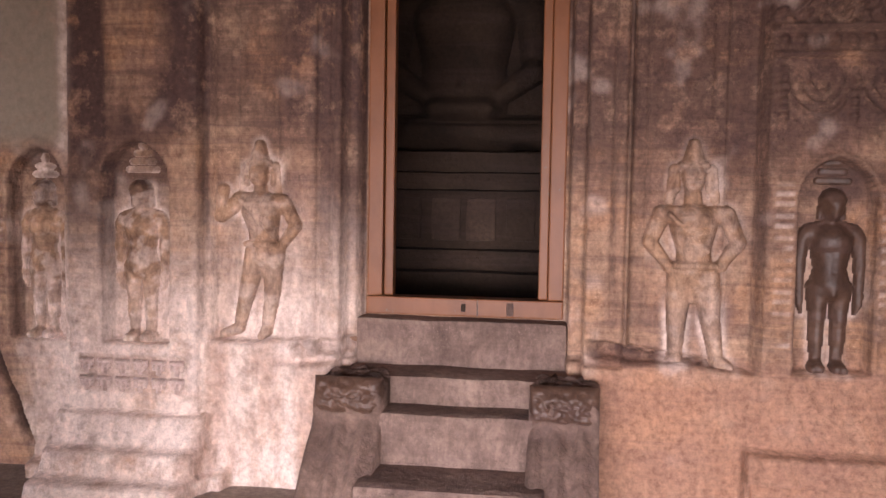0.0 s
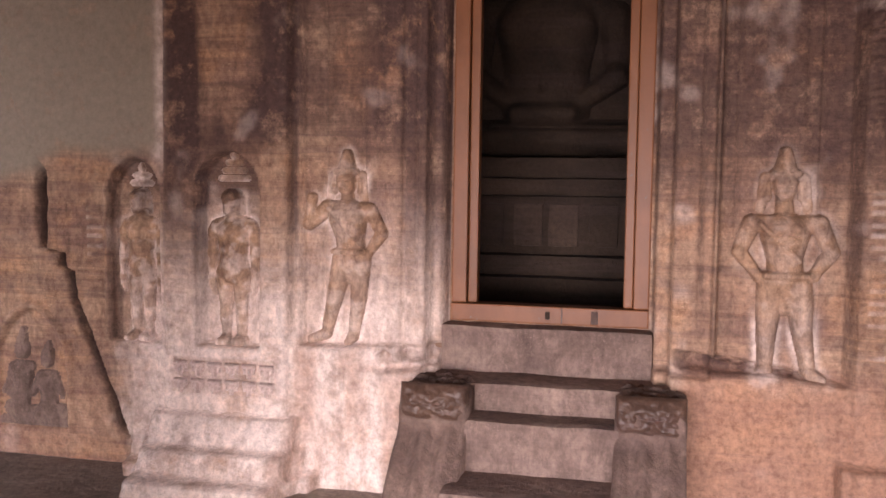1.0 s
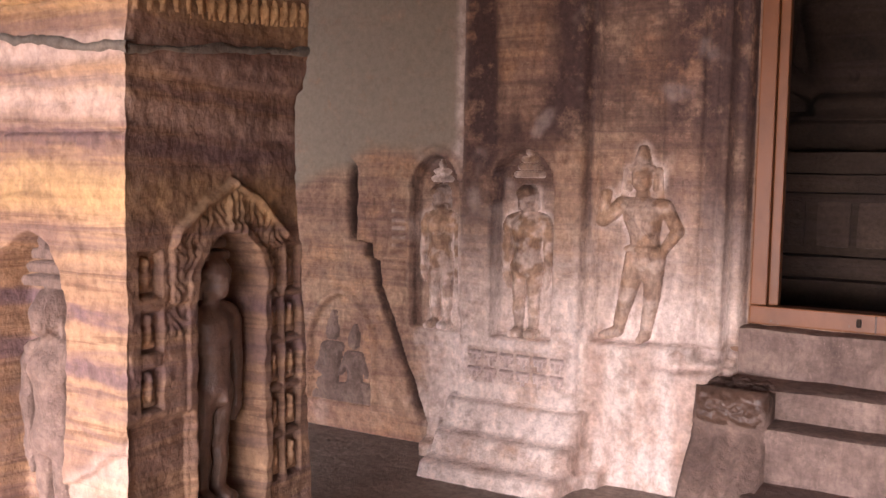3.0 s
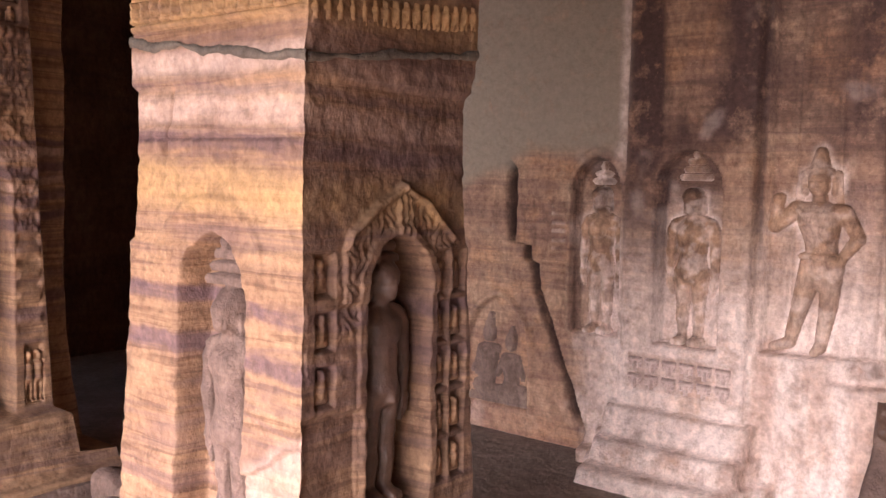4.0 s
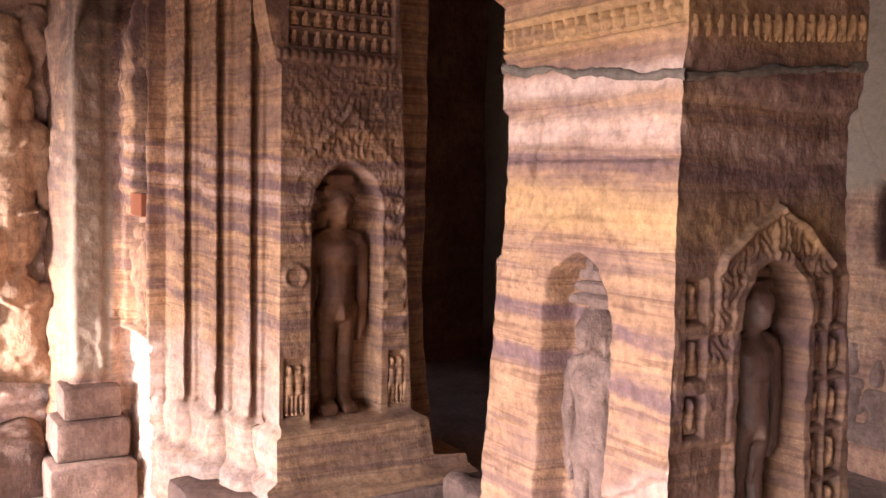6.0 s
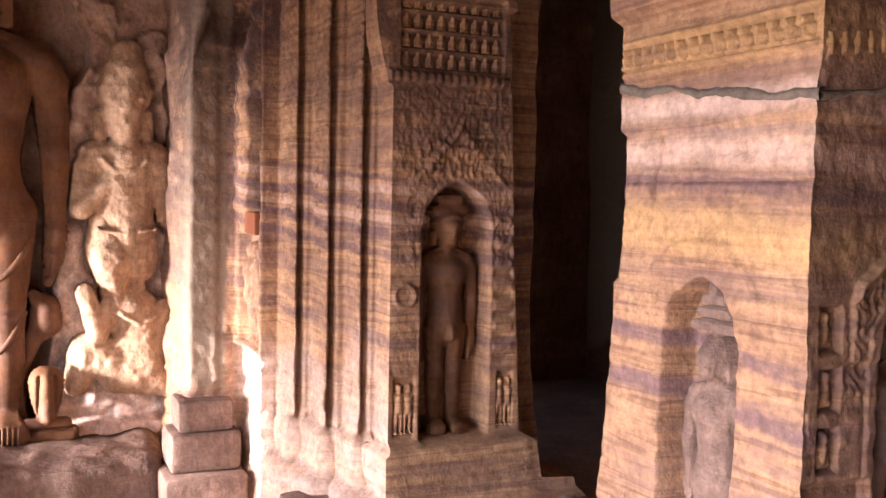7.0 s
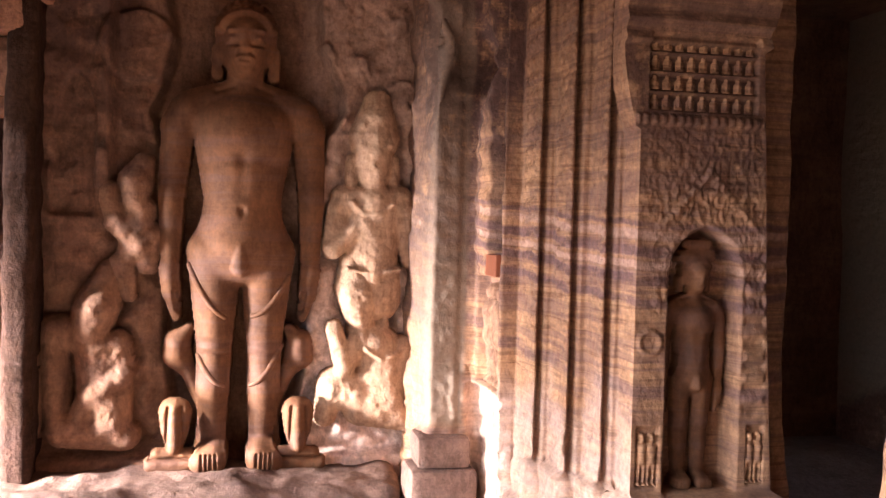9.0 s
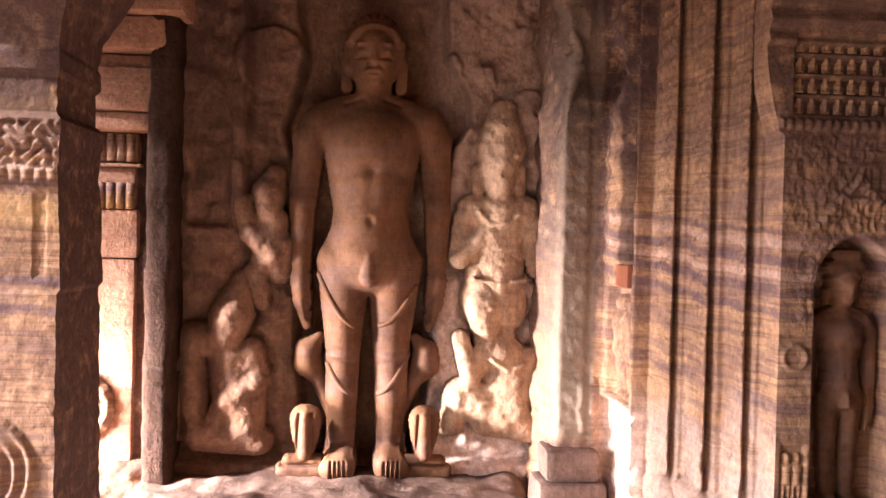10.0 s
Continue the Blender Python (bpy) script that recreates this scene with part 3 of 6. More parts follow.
WALL_Y = 3.66


def garlands(x, z):
    """Nested hanging loops of beads with tassels, under rows of beads and a scroll band."""
    period = 0.262
    u = ((x - 0.530) / period) % 1.0 * 2 - 1
    h = np.zeros_like(x)
    for r in (0.94, 0.66, 0.36):
        drop = 2.075 - 0.215 * (0.35 + 0.65 * r) * np.sqrt(np.clip(1 - (u / r) ** 2, 0, 1)) ** 0.8
        h = np.maximum(h, np.exp(-((z - drop) / 0.011) ** 2) * (np.abs(u) < r) * (0.7 + 0.3 * np.sin(x * 330) * np.sin(z * 330)))
    h = np.maximum(h, 0.9 * (np.abs(np.abs(u) - 0.985) < 0.09) * inside(z, 1.84, 2.06, 0.01) * (0.6 + 0.4 * np.sin(z * 210)))
    lace = np.sin(x * 92 + 2 * np.sin(z * 40)) * np.sin(z * 85 + 1.5 * np.sin(x * 38))
    h = np.where(z > 2.21, 0.6 * (lace > 0.1), h)
    h = np.where((z > 2.115) & (z < 2.185), 0.8 * np.exp(-(((x / 0.062) % 1.0 - 0.5) / 0.32) ** 2) * np.exp(-((z - 2.15) / 0.022) ** 2), h)
    for line in (2.095, 2.198):
        h = np.where(np.abs(z - line) < 0.009, 1, h)
    return h * inside(x, 0.50, 1.9, 0.01) * inside(z, 1.82, 2.5, 0.01)


# rungs cut beside the niches
LADDERS = ((-2.40, -2.31, 1.10, 1.27), (-1.94, -1.86, 1.08, 1.25), (-2.83, -2.75, 1.10, 1.5), (0.515, 0.585, 0.95, 1.65), (0.905, 1.0, 0.98, 1.6))


# the two door guardians: place along the wall, height of the feet, size and limbs
GUARD_1 = (-1.600, 0.905, 0.875, guardian((0.005, 0.815), ((-0.098, 0.685), (0.125, 0.675)), ((-0.195, 0.600), (0.190, 0.560)), ((-0.178, 0.735), (0.115, 0.455)), ((-0.010, 0.425), (0.075, 0.425)), ((-0.055, 0.235), (0.072, 0.235)), ((-0.100, 0.045), (0.045, 0.040)), ((-0.175, 0.016), (0.020, 0.008))))
GUARD_2 = (0.215, 0.850, 0.940, guardian((0.003, 0.825), ((-0.125, 0.665), (0.145, 0.665)), ((-0.172, 0.545), (0.198, 0.550)), ((-0.090, 0.440), (0.128, 0.450)), ((-0.036, 0.405), (0.066, 0.405)), ((-0.050, 0.225), (0.092, 0.215)), ((-0.052, 0.045), (0.122, 0.035)), ((-0.085, 0.018), (0.172, 0.012))))


def ladder(x, z, xa, xb, za, zb, period=0.042):
    return inside(x, xa, xb, 0.005) * inside(z, za, zb, 0.005) * (np.sin(z * 2 * math.pi / period) > 0.1)


def crack_line(x, z):
    edge = np.interp(z, [0.25, 0.40, 0.62, 0.85, 1.05, 1.18, 1.20, 1.27, 1.28, 1.66, 1.72, 1.95, 2.2, 3.3],
                     [-2.66, -2.63, -2.70, -2.82, -2.90, -2.91, -2.96, -2.96, -3.06, -3.06, -3.12, -3.22, -3.30, -3.5])
    return edge + 0.022 * rough(x, z, 7, 9)


def back_wall_height(x, z):
    h = 0.012 * rough(x, z, 2.2, 3, 4) + 0.004 * rough(x, z, 22, 4, 2)
    # stepped jambs round the shrine door
    h -= 0.07 * inside(x, -1.338, 0.5, 0.006) * inside(x, -9, -0.045, 0.006) * step(0.84, 0.86, z) + 0.11 * inside(x, -1.243, -0.205, 0.006) + 0.12 * inside(x, -1.19, -0.275, 0.004)
    # sunk panels behind the two guardians
    low_l = 0.905 + 0.012 * rough(x, z, 8, 7)
    h -= 0.085 * inside(x, -1.795, -1.338, 0.006) * step(low_l - 0.012, low_l + 0.006, z)
    h -= 0.03 * inside(x, -1.35, -1.12, 0.01) * step(0.86, 0.9, z)
    low_r = 0.93 - 0.15 * (x + 0.05) + 0.01 * rough(x, z, 9, 8)
    h -= 0.10 * inside(x, -0.03, 0.462, 0.008) * step(low_r - 0.012, low_r + 0.006, z)
    h += 0.012 * inside(x, 0.09, 0.285, 0.004) * step(1.828, 1.836, z) + 0.012 * inside(x, -1.655, -1.455, 0.004) * step(1.855, 1.863, z)
    h -= 0.02 * np.exp(-((x - 0.475) / 0.009) ** 2) * step(0.8, 0.9, z) + 0.04 * np.exp(-((x + 1.812) / 0.012) ** 2) * step(0.85, 1.0, z)
    for line in (-0.095, -1.285, 0.35, -1.52, -1.70, 0.04):
        h -= 0.020 * np.exp(-((x - line) / 0.006) ** 2) * step(1.0, 1.1, z)
    # broken ledges at the guardians' feet
    gap = 0.035 * (1 - step(-0.15, 0.30, x)) + 0.004
    h -= 0.09 * inside(x, -0.16, 0.40, 0.05) * inside(z, low_r - gap * 1.6, low_r + 0.006, 0.008)
    ragged = inside(x, -1.50, -1.17, 0.04) * inside(z, 0.815 + 0.03 * rough(x, z, 9, 14), 0.905, 0.014)
    h -= ragged * (0.05 + 0.05 * rough(x, z, 22, 15, 3))
    # pilaster with its spreading foot
    pil = inside(x, -2.43, -1.835, 0.008)
    h += 0.035 * pil * step(0.575, 0.59, z)
    foot = inside(x, -2.47, -1.79, 0.012)
    h += foot * (1 - step(0.57, 0.585, z)) * (0.075 + 0.05 * (0.58 - z) / 0.12)
    h += inside(x, -2.53, -1.76, 0.014) * (1 - step(0.435, 0.45, z)) * 0.06 + inside(x, -2.62, -1.70, 0.016) * (1 - step(0.33, 0.345, z)) * 0.09
    # foot of the wall beyond the door
    h += inside(x, 0.43, 3.0, 0.012) * (1 - step(0.55, 0.565, z)) * 0.10 - inside(x, 0.45, 3.0, 0.012) * (1 - step(0.43, 0.44, z)) * 0.05
    h += inside(x, 0.48, 3.0, 0.01) * 0.02
    h -= 0.007 * inside(x, -2.385, -1.875, 0.006) * (inside(z, 0.738, 0.822, 0.004) + inside(z, 0.660, 0.733, 0.004))
    h -= 0.03 * arch(x, z, -3.21, 0.20, 0.41, 0.98, 0.012, 1.5) - 0.02 * (arch(x, z, -3.21, 0.235, 0.39, 1.02, 0.012, 1.5) - arch(x, z, -3.21, 0.205, 0.39, 0.985, 0.012, 1.5))
    # niches
    h -= 0.095 * arch(x, z, -2.12, 0.150, 0.878, 1.745, 0.005, 1.1) + 0.08 * arch(x, z, -2.585, 0.125, 0.875, 1.71, 0.008, 1.2)
    rim = arch(x, z, -2.585, 0.155, 0.875, 1.76, 0.008, 1.2) + arch(x, z, 0.748, 0.165, 0.87, 1.73, 0.008, 1.1)
    h += 0.014 * rim
    h -= 0.125 * arch(x, z, 0.748, 0.142, 0.865, 1.70, 0.007, 1.0)
    # beyond the crack the rock is set back
    edge = crack_line(x, z)
    h -= 0.09 * (1 - step(-0.015, 0.015, x - edge))
    h -= 0.20 * np.exp(-((x - edge + 0.055) / 0.028) ** 2) * (1 - step(1.6, 1.7, z)) * step(0.36, 0.5, z)
    h += 0.02 * np.sin(np.clip((z - 1.7) / 1.0, 0, 1) * 3.1) * (1 - step(-2.5, -2.4, x))
    h -= 0.012 * np.exp(-((z - 1.275 - 0.02 * (x + 3)) / 0.008) ** 2) * inside(x, -3.06, -2.9)
    # shallow incised ornament
    for xa, xb, za, zb in LADDERS:
        h += 0.014 * ladder(x, z, xa, xb, za, zb)
    h += 0.045 * garlands(x, z) + (0.007 + 0.004 * step(-0.2, 0.0, x)) * rough(x * 2.4 + z * 1.3, z * 0.4, 16, 12, 2) * (1 - step(0.85, 1.0, z))
    return h


def back_wall_weather_and_light(x, z):
    n1 = rough(x, z, 2.4, 21, 4)
    n2 = rough(x, z, 6.0, 22, 3)
    w = np.zeros((*x.shape, 4))
    # Upper wall: dark stains, deepened in the colour for the dimmer light above.
    top = step(1.62, 1.9, z + 0.16 * n1) * inside(x, -2.43, -1.25, 0.12)
    top = top * (1 - 0.85 * inside(x + 0.10 * n1 + 0.06 * n2, -2.30, -2.03, 0.09) * step(1.72, 1.95, z + 0.2 * n2)) * (1 - 0.4 * inside(x, -1.80, -1.27, 0.03))
    top = np.maximum(top, 0.95 * step(1.42, 1.86, z + 0.22 * n1 + 0.15 * rough(x * 4, z * 0.4, 3, 29, 3)) * inside(x, -1.6, 2.5, 0.2))
    streak_r = step(-0.05, 0.4, rough(x * 0.55 + 0.2 * z, z * 4.5, 3.0, 27, 3)) * step(1.72, 1.95, z + 0.1 * n1) * step(-1.35, -1.2, x)
    top = np.maximum(top * (1 - 0.12 * step(-1.0, -0.3, x)), 0.85 * streak_r)
    # Niche heads and left edges: their shade is put into the colour.
    niche_shade = 0.0
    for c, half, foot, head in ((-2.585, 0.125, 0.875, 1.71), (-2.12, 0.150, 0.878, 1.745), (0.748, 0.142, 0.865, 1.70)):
        niche_shade = niche_shade + arch(x, z, c, half + 0.012, foot, head + 0.01, 0.01, 1.15) * np.clip(step(head - 0.24, head - 0.1, z + 0.05 * n2) + (1 - step(-half - 0.005, -half + 0.03, x - c)), 0, 1)
    top = np.maximum(top, 0.75 * np.clip(niche_shade, 0, 1))
    # Shade in the recess of the broken ledge, painted dark.
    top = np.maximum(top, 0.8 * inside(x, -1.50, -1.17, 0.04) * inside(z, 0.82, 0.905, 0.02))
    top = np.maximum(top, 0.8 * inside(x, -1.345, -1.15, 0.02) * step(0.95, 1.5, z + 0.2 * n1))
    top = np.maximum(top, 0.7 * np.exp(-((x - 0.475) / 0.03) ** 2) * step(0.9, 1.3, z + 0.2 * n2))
    # Crevices between the garland loops: shade put into the colour.
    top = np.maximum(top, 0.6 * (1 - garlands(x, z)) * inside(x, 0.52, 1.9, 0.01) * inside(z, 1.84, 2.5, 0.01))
    # The shadowed inside of the cleft is painted dark.
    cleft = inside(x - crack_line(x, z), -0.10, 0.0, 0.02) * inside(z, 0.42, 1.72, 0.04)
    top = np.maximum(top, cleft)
    # Unlit far end of the hall, painted into the wall colour.
    top = np.maximum(top, 0.9 * (1 - step(-4.0, -3.6, x)))
    w[..., 0] = np.clip(top + 0.75 * inside(x, -2.44, -2.26, 0.03) * step(1.15, 1.5, z), 0, 1)
    # Pool of light low on the left, put into the colour, with chalky drips.
    low = (1 - step(0.75, 1.6, z + 0.25 * n1)) * (1 - step(-1.3, -1.0, x)) * step(-2.75, -2.45, x)
    drip = step(-0.35, 0.3, rough(x * 3.2, z * 0.45, 3.0, 28, 4))
    low = low * (0.72 + 0.28 * drip)
    streak = np.exp(-((x + 2.47 + 0.02 * n2) / 0.035) ** 2) * step(1.5, 1.9, z)
    chalk = 0.85 * outline_band(x, z, *GUARD_1, 0.015) + 0.8 * outline_band(x, z, *GUARD_2, 0.019) * step(1.95, 1.2, z)
    for centre, foot, size, amount in ((-2.120, 0.885, 0.70, 0.9), (-2.585, 0.880, 0.70, 0.45), (0.748, 0.870, 0.72, 0.8 * step(1.5, 1.0, z))):
        chalk = chalk + amount * outline_band(x, z, centre, foot, size, standing(), 0.016) * step(1.62, 1.45, z)
    w[..., 1] = np.clip(1.0 * low + 1.0 * streak * step(-0.7, 0.0, n2) + 0.8 * chalk * step(-0.35, 0.3, n2) + 0.25 * step(0.25, 0.7, n2), 0, 1)
    rows = inside(x, -2.385, -1.875, 0.006) * inside(z, 0.660, 0.822, 0.004)
    under = 0.93 - 0.15 * (x + 0.05)
    for bounds in LADDERS:
        w[..., 1] = np.maximum(w[..., 1], 0.42 * ladder(x, z, *bounds) * step(-0.3, 0.2, n2))
    # Cut grooves: the shade in them is deepened in the colour.
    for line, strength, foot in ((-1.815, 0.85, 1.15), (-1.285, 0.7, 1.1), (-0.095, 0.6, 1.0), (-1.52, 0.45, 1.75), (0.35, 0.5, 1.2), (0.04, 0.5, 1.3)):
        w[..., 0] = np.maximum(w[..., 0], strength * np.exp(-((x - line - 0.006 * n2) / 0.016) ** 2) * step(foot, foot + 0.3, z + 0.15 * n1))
    # Dark wedge under the ledge: shade put into the colour.
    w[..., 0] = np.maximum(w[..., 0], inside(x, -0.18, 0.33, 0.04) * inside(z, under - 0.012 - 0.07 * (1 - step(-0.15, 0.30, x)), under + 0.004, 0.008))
    w[..., 1] *= (1 - 0.15 * rows) * (1 - cleft)
    w[..., 2] = (1 - step(-2.50, -2.43, x)) * step(1.68, 1.80, z + 0.03 * n2 + 0.35 * np.maximum(0, -2.95 - x))
    w[..., 3] = np.clip((1 - step(0.80, 0.98, z + 0.06 * n1)) * step(-0.25, -0.1, x) + 0.7 * (1 - drip) * (1 - step(0.75, 1.0, z + 0.15 * n1)) * inside(x, -1.85, -1.2, 0.05) + 0.5 * (1 - step(0.4, 0.9, z + 0.2 * n1)) * (1 - step(-2.8, -2.6, x)) + 0.25 * rows, 0, 1) * (1 - cleft)
    return w


def build_back_wall():
    xs = axis_lines([-6.5, -3.5, DOOR_L, DOOR_R, 1.5, 4.6], 0.0095)
    xs = np.concatenate([np.linspace(-6.5, -3.6, 60), xs[(xs > -3.59) & (xs < 1.51)], np.linspace(1.55, 4.6, 50)])
    zs = np.concatenate([axis_lines([0.1, DOOR_B], 0.0095), axis_lines([DOOR_B, 2.5], 0.0095)[1:], axis_lines([2.5, DOOR_T, 3.26], 0.04)[1:]])
    X, Z = np.meshgrid(xs, zs)
    h = back_wall_height(X, Z)
    f = grid_faces(len(xs), len(zs), face_flip("y", -1))
    cx, cz = X.ravel()[f].mean(1), Z.ravel()[f].mean(1)
    keep = ~((cx > DOOR_L) & (cx < DOOR_R) & (cz > DOOR_B) & (cz < DOOR_T))
    v = on_plane("y", WALL_Y, -1, X, Z, h)
    wall = mesh_object("wall_north", v, f[keep], WALL_STONE, weather_and_light=back_wall_weather_and_light(X, Z).reshape(-1, 4))
    return tagged(wall, "carved red sandstone wall with niches round the shrine door", "wall", kind="structure")


wall_north = build_back_wall()
# the thickness of the wall round the doorway
for nm, lo, hi in (("wall_reveal_1", (-1.9, 3.98, 0.3), (DOOR_L + 0.002, 4.35, 3.25)), ("wall_reveal_2", (DOOR_R - 0.002, 3.98, 0.3), (0.5, 4.35, 3.25)),
                   ("wall_reveal_3", (DOOR_L, 3.9, DOOR_T), (DOOR_R, 4.35, 3.25)), ("wall_reveal_4", (-1.9, 3.9, 0.3), (0.5, 4.35, 0.99))):
    slab(nm, lo, hi, NICHE_STONE, "thick rock jamb of the shrine doorway", 0.01, "wall")

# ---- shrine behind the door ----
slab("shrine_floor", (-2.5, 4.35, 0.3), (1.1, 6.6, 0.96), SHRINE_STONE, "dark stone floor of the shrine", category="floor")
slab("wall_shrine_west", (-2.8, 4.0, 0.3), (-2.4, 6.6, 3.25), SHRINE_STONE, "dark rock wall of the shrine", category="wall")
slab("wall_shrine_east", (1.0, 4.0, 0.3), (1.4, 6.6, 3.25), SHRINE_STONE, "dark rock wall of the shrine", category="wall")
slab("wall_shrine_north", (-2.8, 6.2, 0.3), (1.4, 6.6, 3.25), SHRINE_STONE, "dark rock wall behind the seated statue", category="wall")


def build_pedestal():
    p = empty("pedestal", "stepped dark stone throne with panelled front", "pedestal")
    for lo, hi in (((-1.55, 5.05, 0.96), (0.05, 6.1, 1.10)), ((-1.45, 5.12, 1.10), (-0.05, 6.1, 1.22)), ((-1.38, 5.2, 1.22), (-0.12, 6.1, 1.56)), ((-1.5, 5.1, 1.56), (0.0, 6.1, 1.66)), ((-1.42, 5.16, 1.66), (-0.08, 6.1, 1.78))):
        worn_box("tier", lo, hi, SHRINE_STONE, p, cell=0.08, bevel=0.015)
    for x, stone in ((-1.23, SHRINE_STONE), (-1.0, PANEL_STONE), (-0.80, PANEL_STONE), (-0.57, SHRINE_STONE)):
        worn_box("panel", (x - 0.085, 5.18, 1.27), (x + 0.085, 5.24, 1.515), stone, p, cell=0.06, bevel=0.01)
    return p


build_pedestal()
seated_saint = mirrored([cap(0.20, 0.10, 0.09, 0.46, 0.10, 0.085, 0.0, 0.9), cap(0.26, 0.72, 0.085, 0.33, 0.69, 0.085, 0.0, 0.9), cap(0.335, 0.67, 0.080, 0.350, 0.40, 0.062, 0.0, 1.0), cap(0.350, 0.39, 0.058, 0.11, 0.225, 0.042, 0.07, 1.0),
                         cap(0.10, 0.60, 0.13, 0.13, 0.64, 0.12, 0.06, 0.7), cap(0.04, 0.765, 0.06, 0.24, 0.73, 0.08, 0.0, 0.9)]) + [
    cap(-0.40, 0.085, 0.070, 0.22, 0.055, 0.060, 0.10, 0.9), cap(0.40, 0.085, 0.070, -0.22, 0.110, 0.055, 0.13, 0.9), cap(-0.13, 0.205, 0.045, 0.13, 0.205, 0.045, 0.16, 0.9),
    cap(0, 0.22, 0.22, 0, 0.42, 0.215, 0.0, 0.65), cap(0, 0.42, 0.215, 0, 0.62, 0.255, 0.0, 0.6), cap(0, 0.80, 0.08, 0, 0.86, 0.08, 0.02, 1.0), cap(0, 0.95, 0.12, 0, 1.02, 0.12, 0.03, 1.0)]
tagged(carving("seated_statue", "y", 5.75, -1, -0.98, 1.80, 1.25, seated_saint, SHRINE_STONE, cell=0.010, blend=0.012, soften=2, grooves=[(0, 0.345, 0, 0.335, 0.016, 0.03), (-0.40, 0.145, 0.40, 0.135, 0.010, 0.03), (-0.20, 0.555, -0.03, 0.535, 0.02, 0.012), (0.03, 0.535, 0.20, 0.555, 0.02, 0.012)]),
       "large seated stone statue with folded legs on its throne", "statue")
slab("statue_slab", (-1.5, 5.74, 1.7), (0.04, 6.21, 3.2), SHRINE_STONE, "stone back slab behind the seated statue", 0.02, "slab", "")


# ---- door frame ----
def build_door_frame():
    d = empty("door_frame", "brown-painted timber door frame with worn sill, no leaf", "door frame")
    y0 = 3.955
    def piece(name, lo, hi, label="", mat=FRAME_PAINT):
        bm = bmesh.new()
        box(bm, lo, hi, 0.006)
        part(name, bm, mat, d, label)
    piece("jamb", (DOOR_L, y0, DOOR_B + 0.082), (DOOR_L + 0.068, y0 + 0.10, DOOR_T))
    piece("jamb", (DOOR_R - 0.068, y0, DOOR_B + 0.082), (DOOR_R, y0 + 0.10, DOOR_T))
    piece("sill", (DOOR_L, y0 - 0.006, DOOR_B), (DOOR_R, y0 + 0.10, DOOR_B + 0.08), "scuffed brown-painted sill")
    piece("lintel", (DOOR_L, y0 - 0.004, DOOR_T), (DOOR_R, y0 + 0.10, DOOR_T + 0.08))
    piece("inner_jamb", (DOOR_L + 0.070, y0 + 0.03, DOOR_B + 0.082), (DOOR_L + 0.112, y0 + 0.09, DOOR_T))
    piece("inner_jamb", (DOOR_R - 0.112, y0 + 0.03, DOOR_B + 0.082), (DOOR_R - 0.070, y0 + 0.09, DOOR_T))
    piece("stain", (-0.742, y0 - 0.0085, DOOR_B + 0.022), (-0.722, y0 - 0.004, DOOR_B + 0.058), "dark rubbed patch", SHRINE_STONE)
    piece("gap", (-0.672, y0 - 0.0085, DOOR_B + 0.004), (-0.666, y0 - 0.004, DOOR_B + 0.076), "dark joint in the sill", DARK_FIGURE)
    piece("stain", (-0.540, y0 - 0.0085, DOOR_B + 0.010), (-0.510, y0 - 0.004, DOOR_B + 0.066), "grey rubbed patch", BANISTER_STONE)
    return d


build_door_frame()


# ---- steps below the door ----
def build_steps():
    s = empty("steps", "worn stone steps rising to the shrine door", "steps")
    worn_box("threshold", (-1.19, 3.845, 0.70), (-0.27, 4.0, 0.995), STEP_STONE, s, "cracked stone threshold", bevel=0.012, cell=0.03)
    worn_box("tread", (-1.26, 3.60, 0.55), (-0.16, 3.9, 0.795), STEP_STONE, s, bevel=0.015, cell=0.03)
    worn_box("tread", (-1.00, 3.43, 0.40), (-0.385, 3.75, 0.682), STEP_STONE, s, bevel=0.018, cell=0.03)
    worn_box("tread", (-1.03, 3.14, 0.30), (-0.33, 3.6, 0.475), STEP_STONE, s, bevel=0.02, cell=0.03)
    worn_box("tread", (-1.30, 2.95, 0.15), (-0.10, 3.7, 0.30), STEP_STONE, s, bevel=0.02, cell=0.03)
    return s


build_steps()


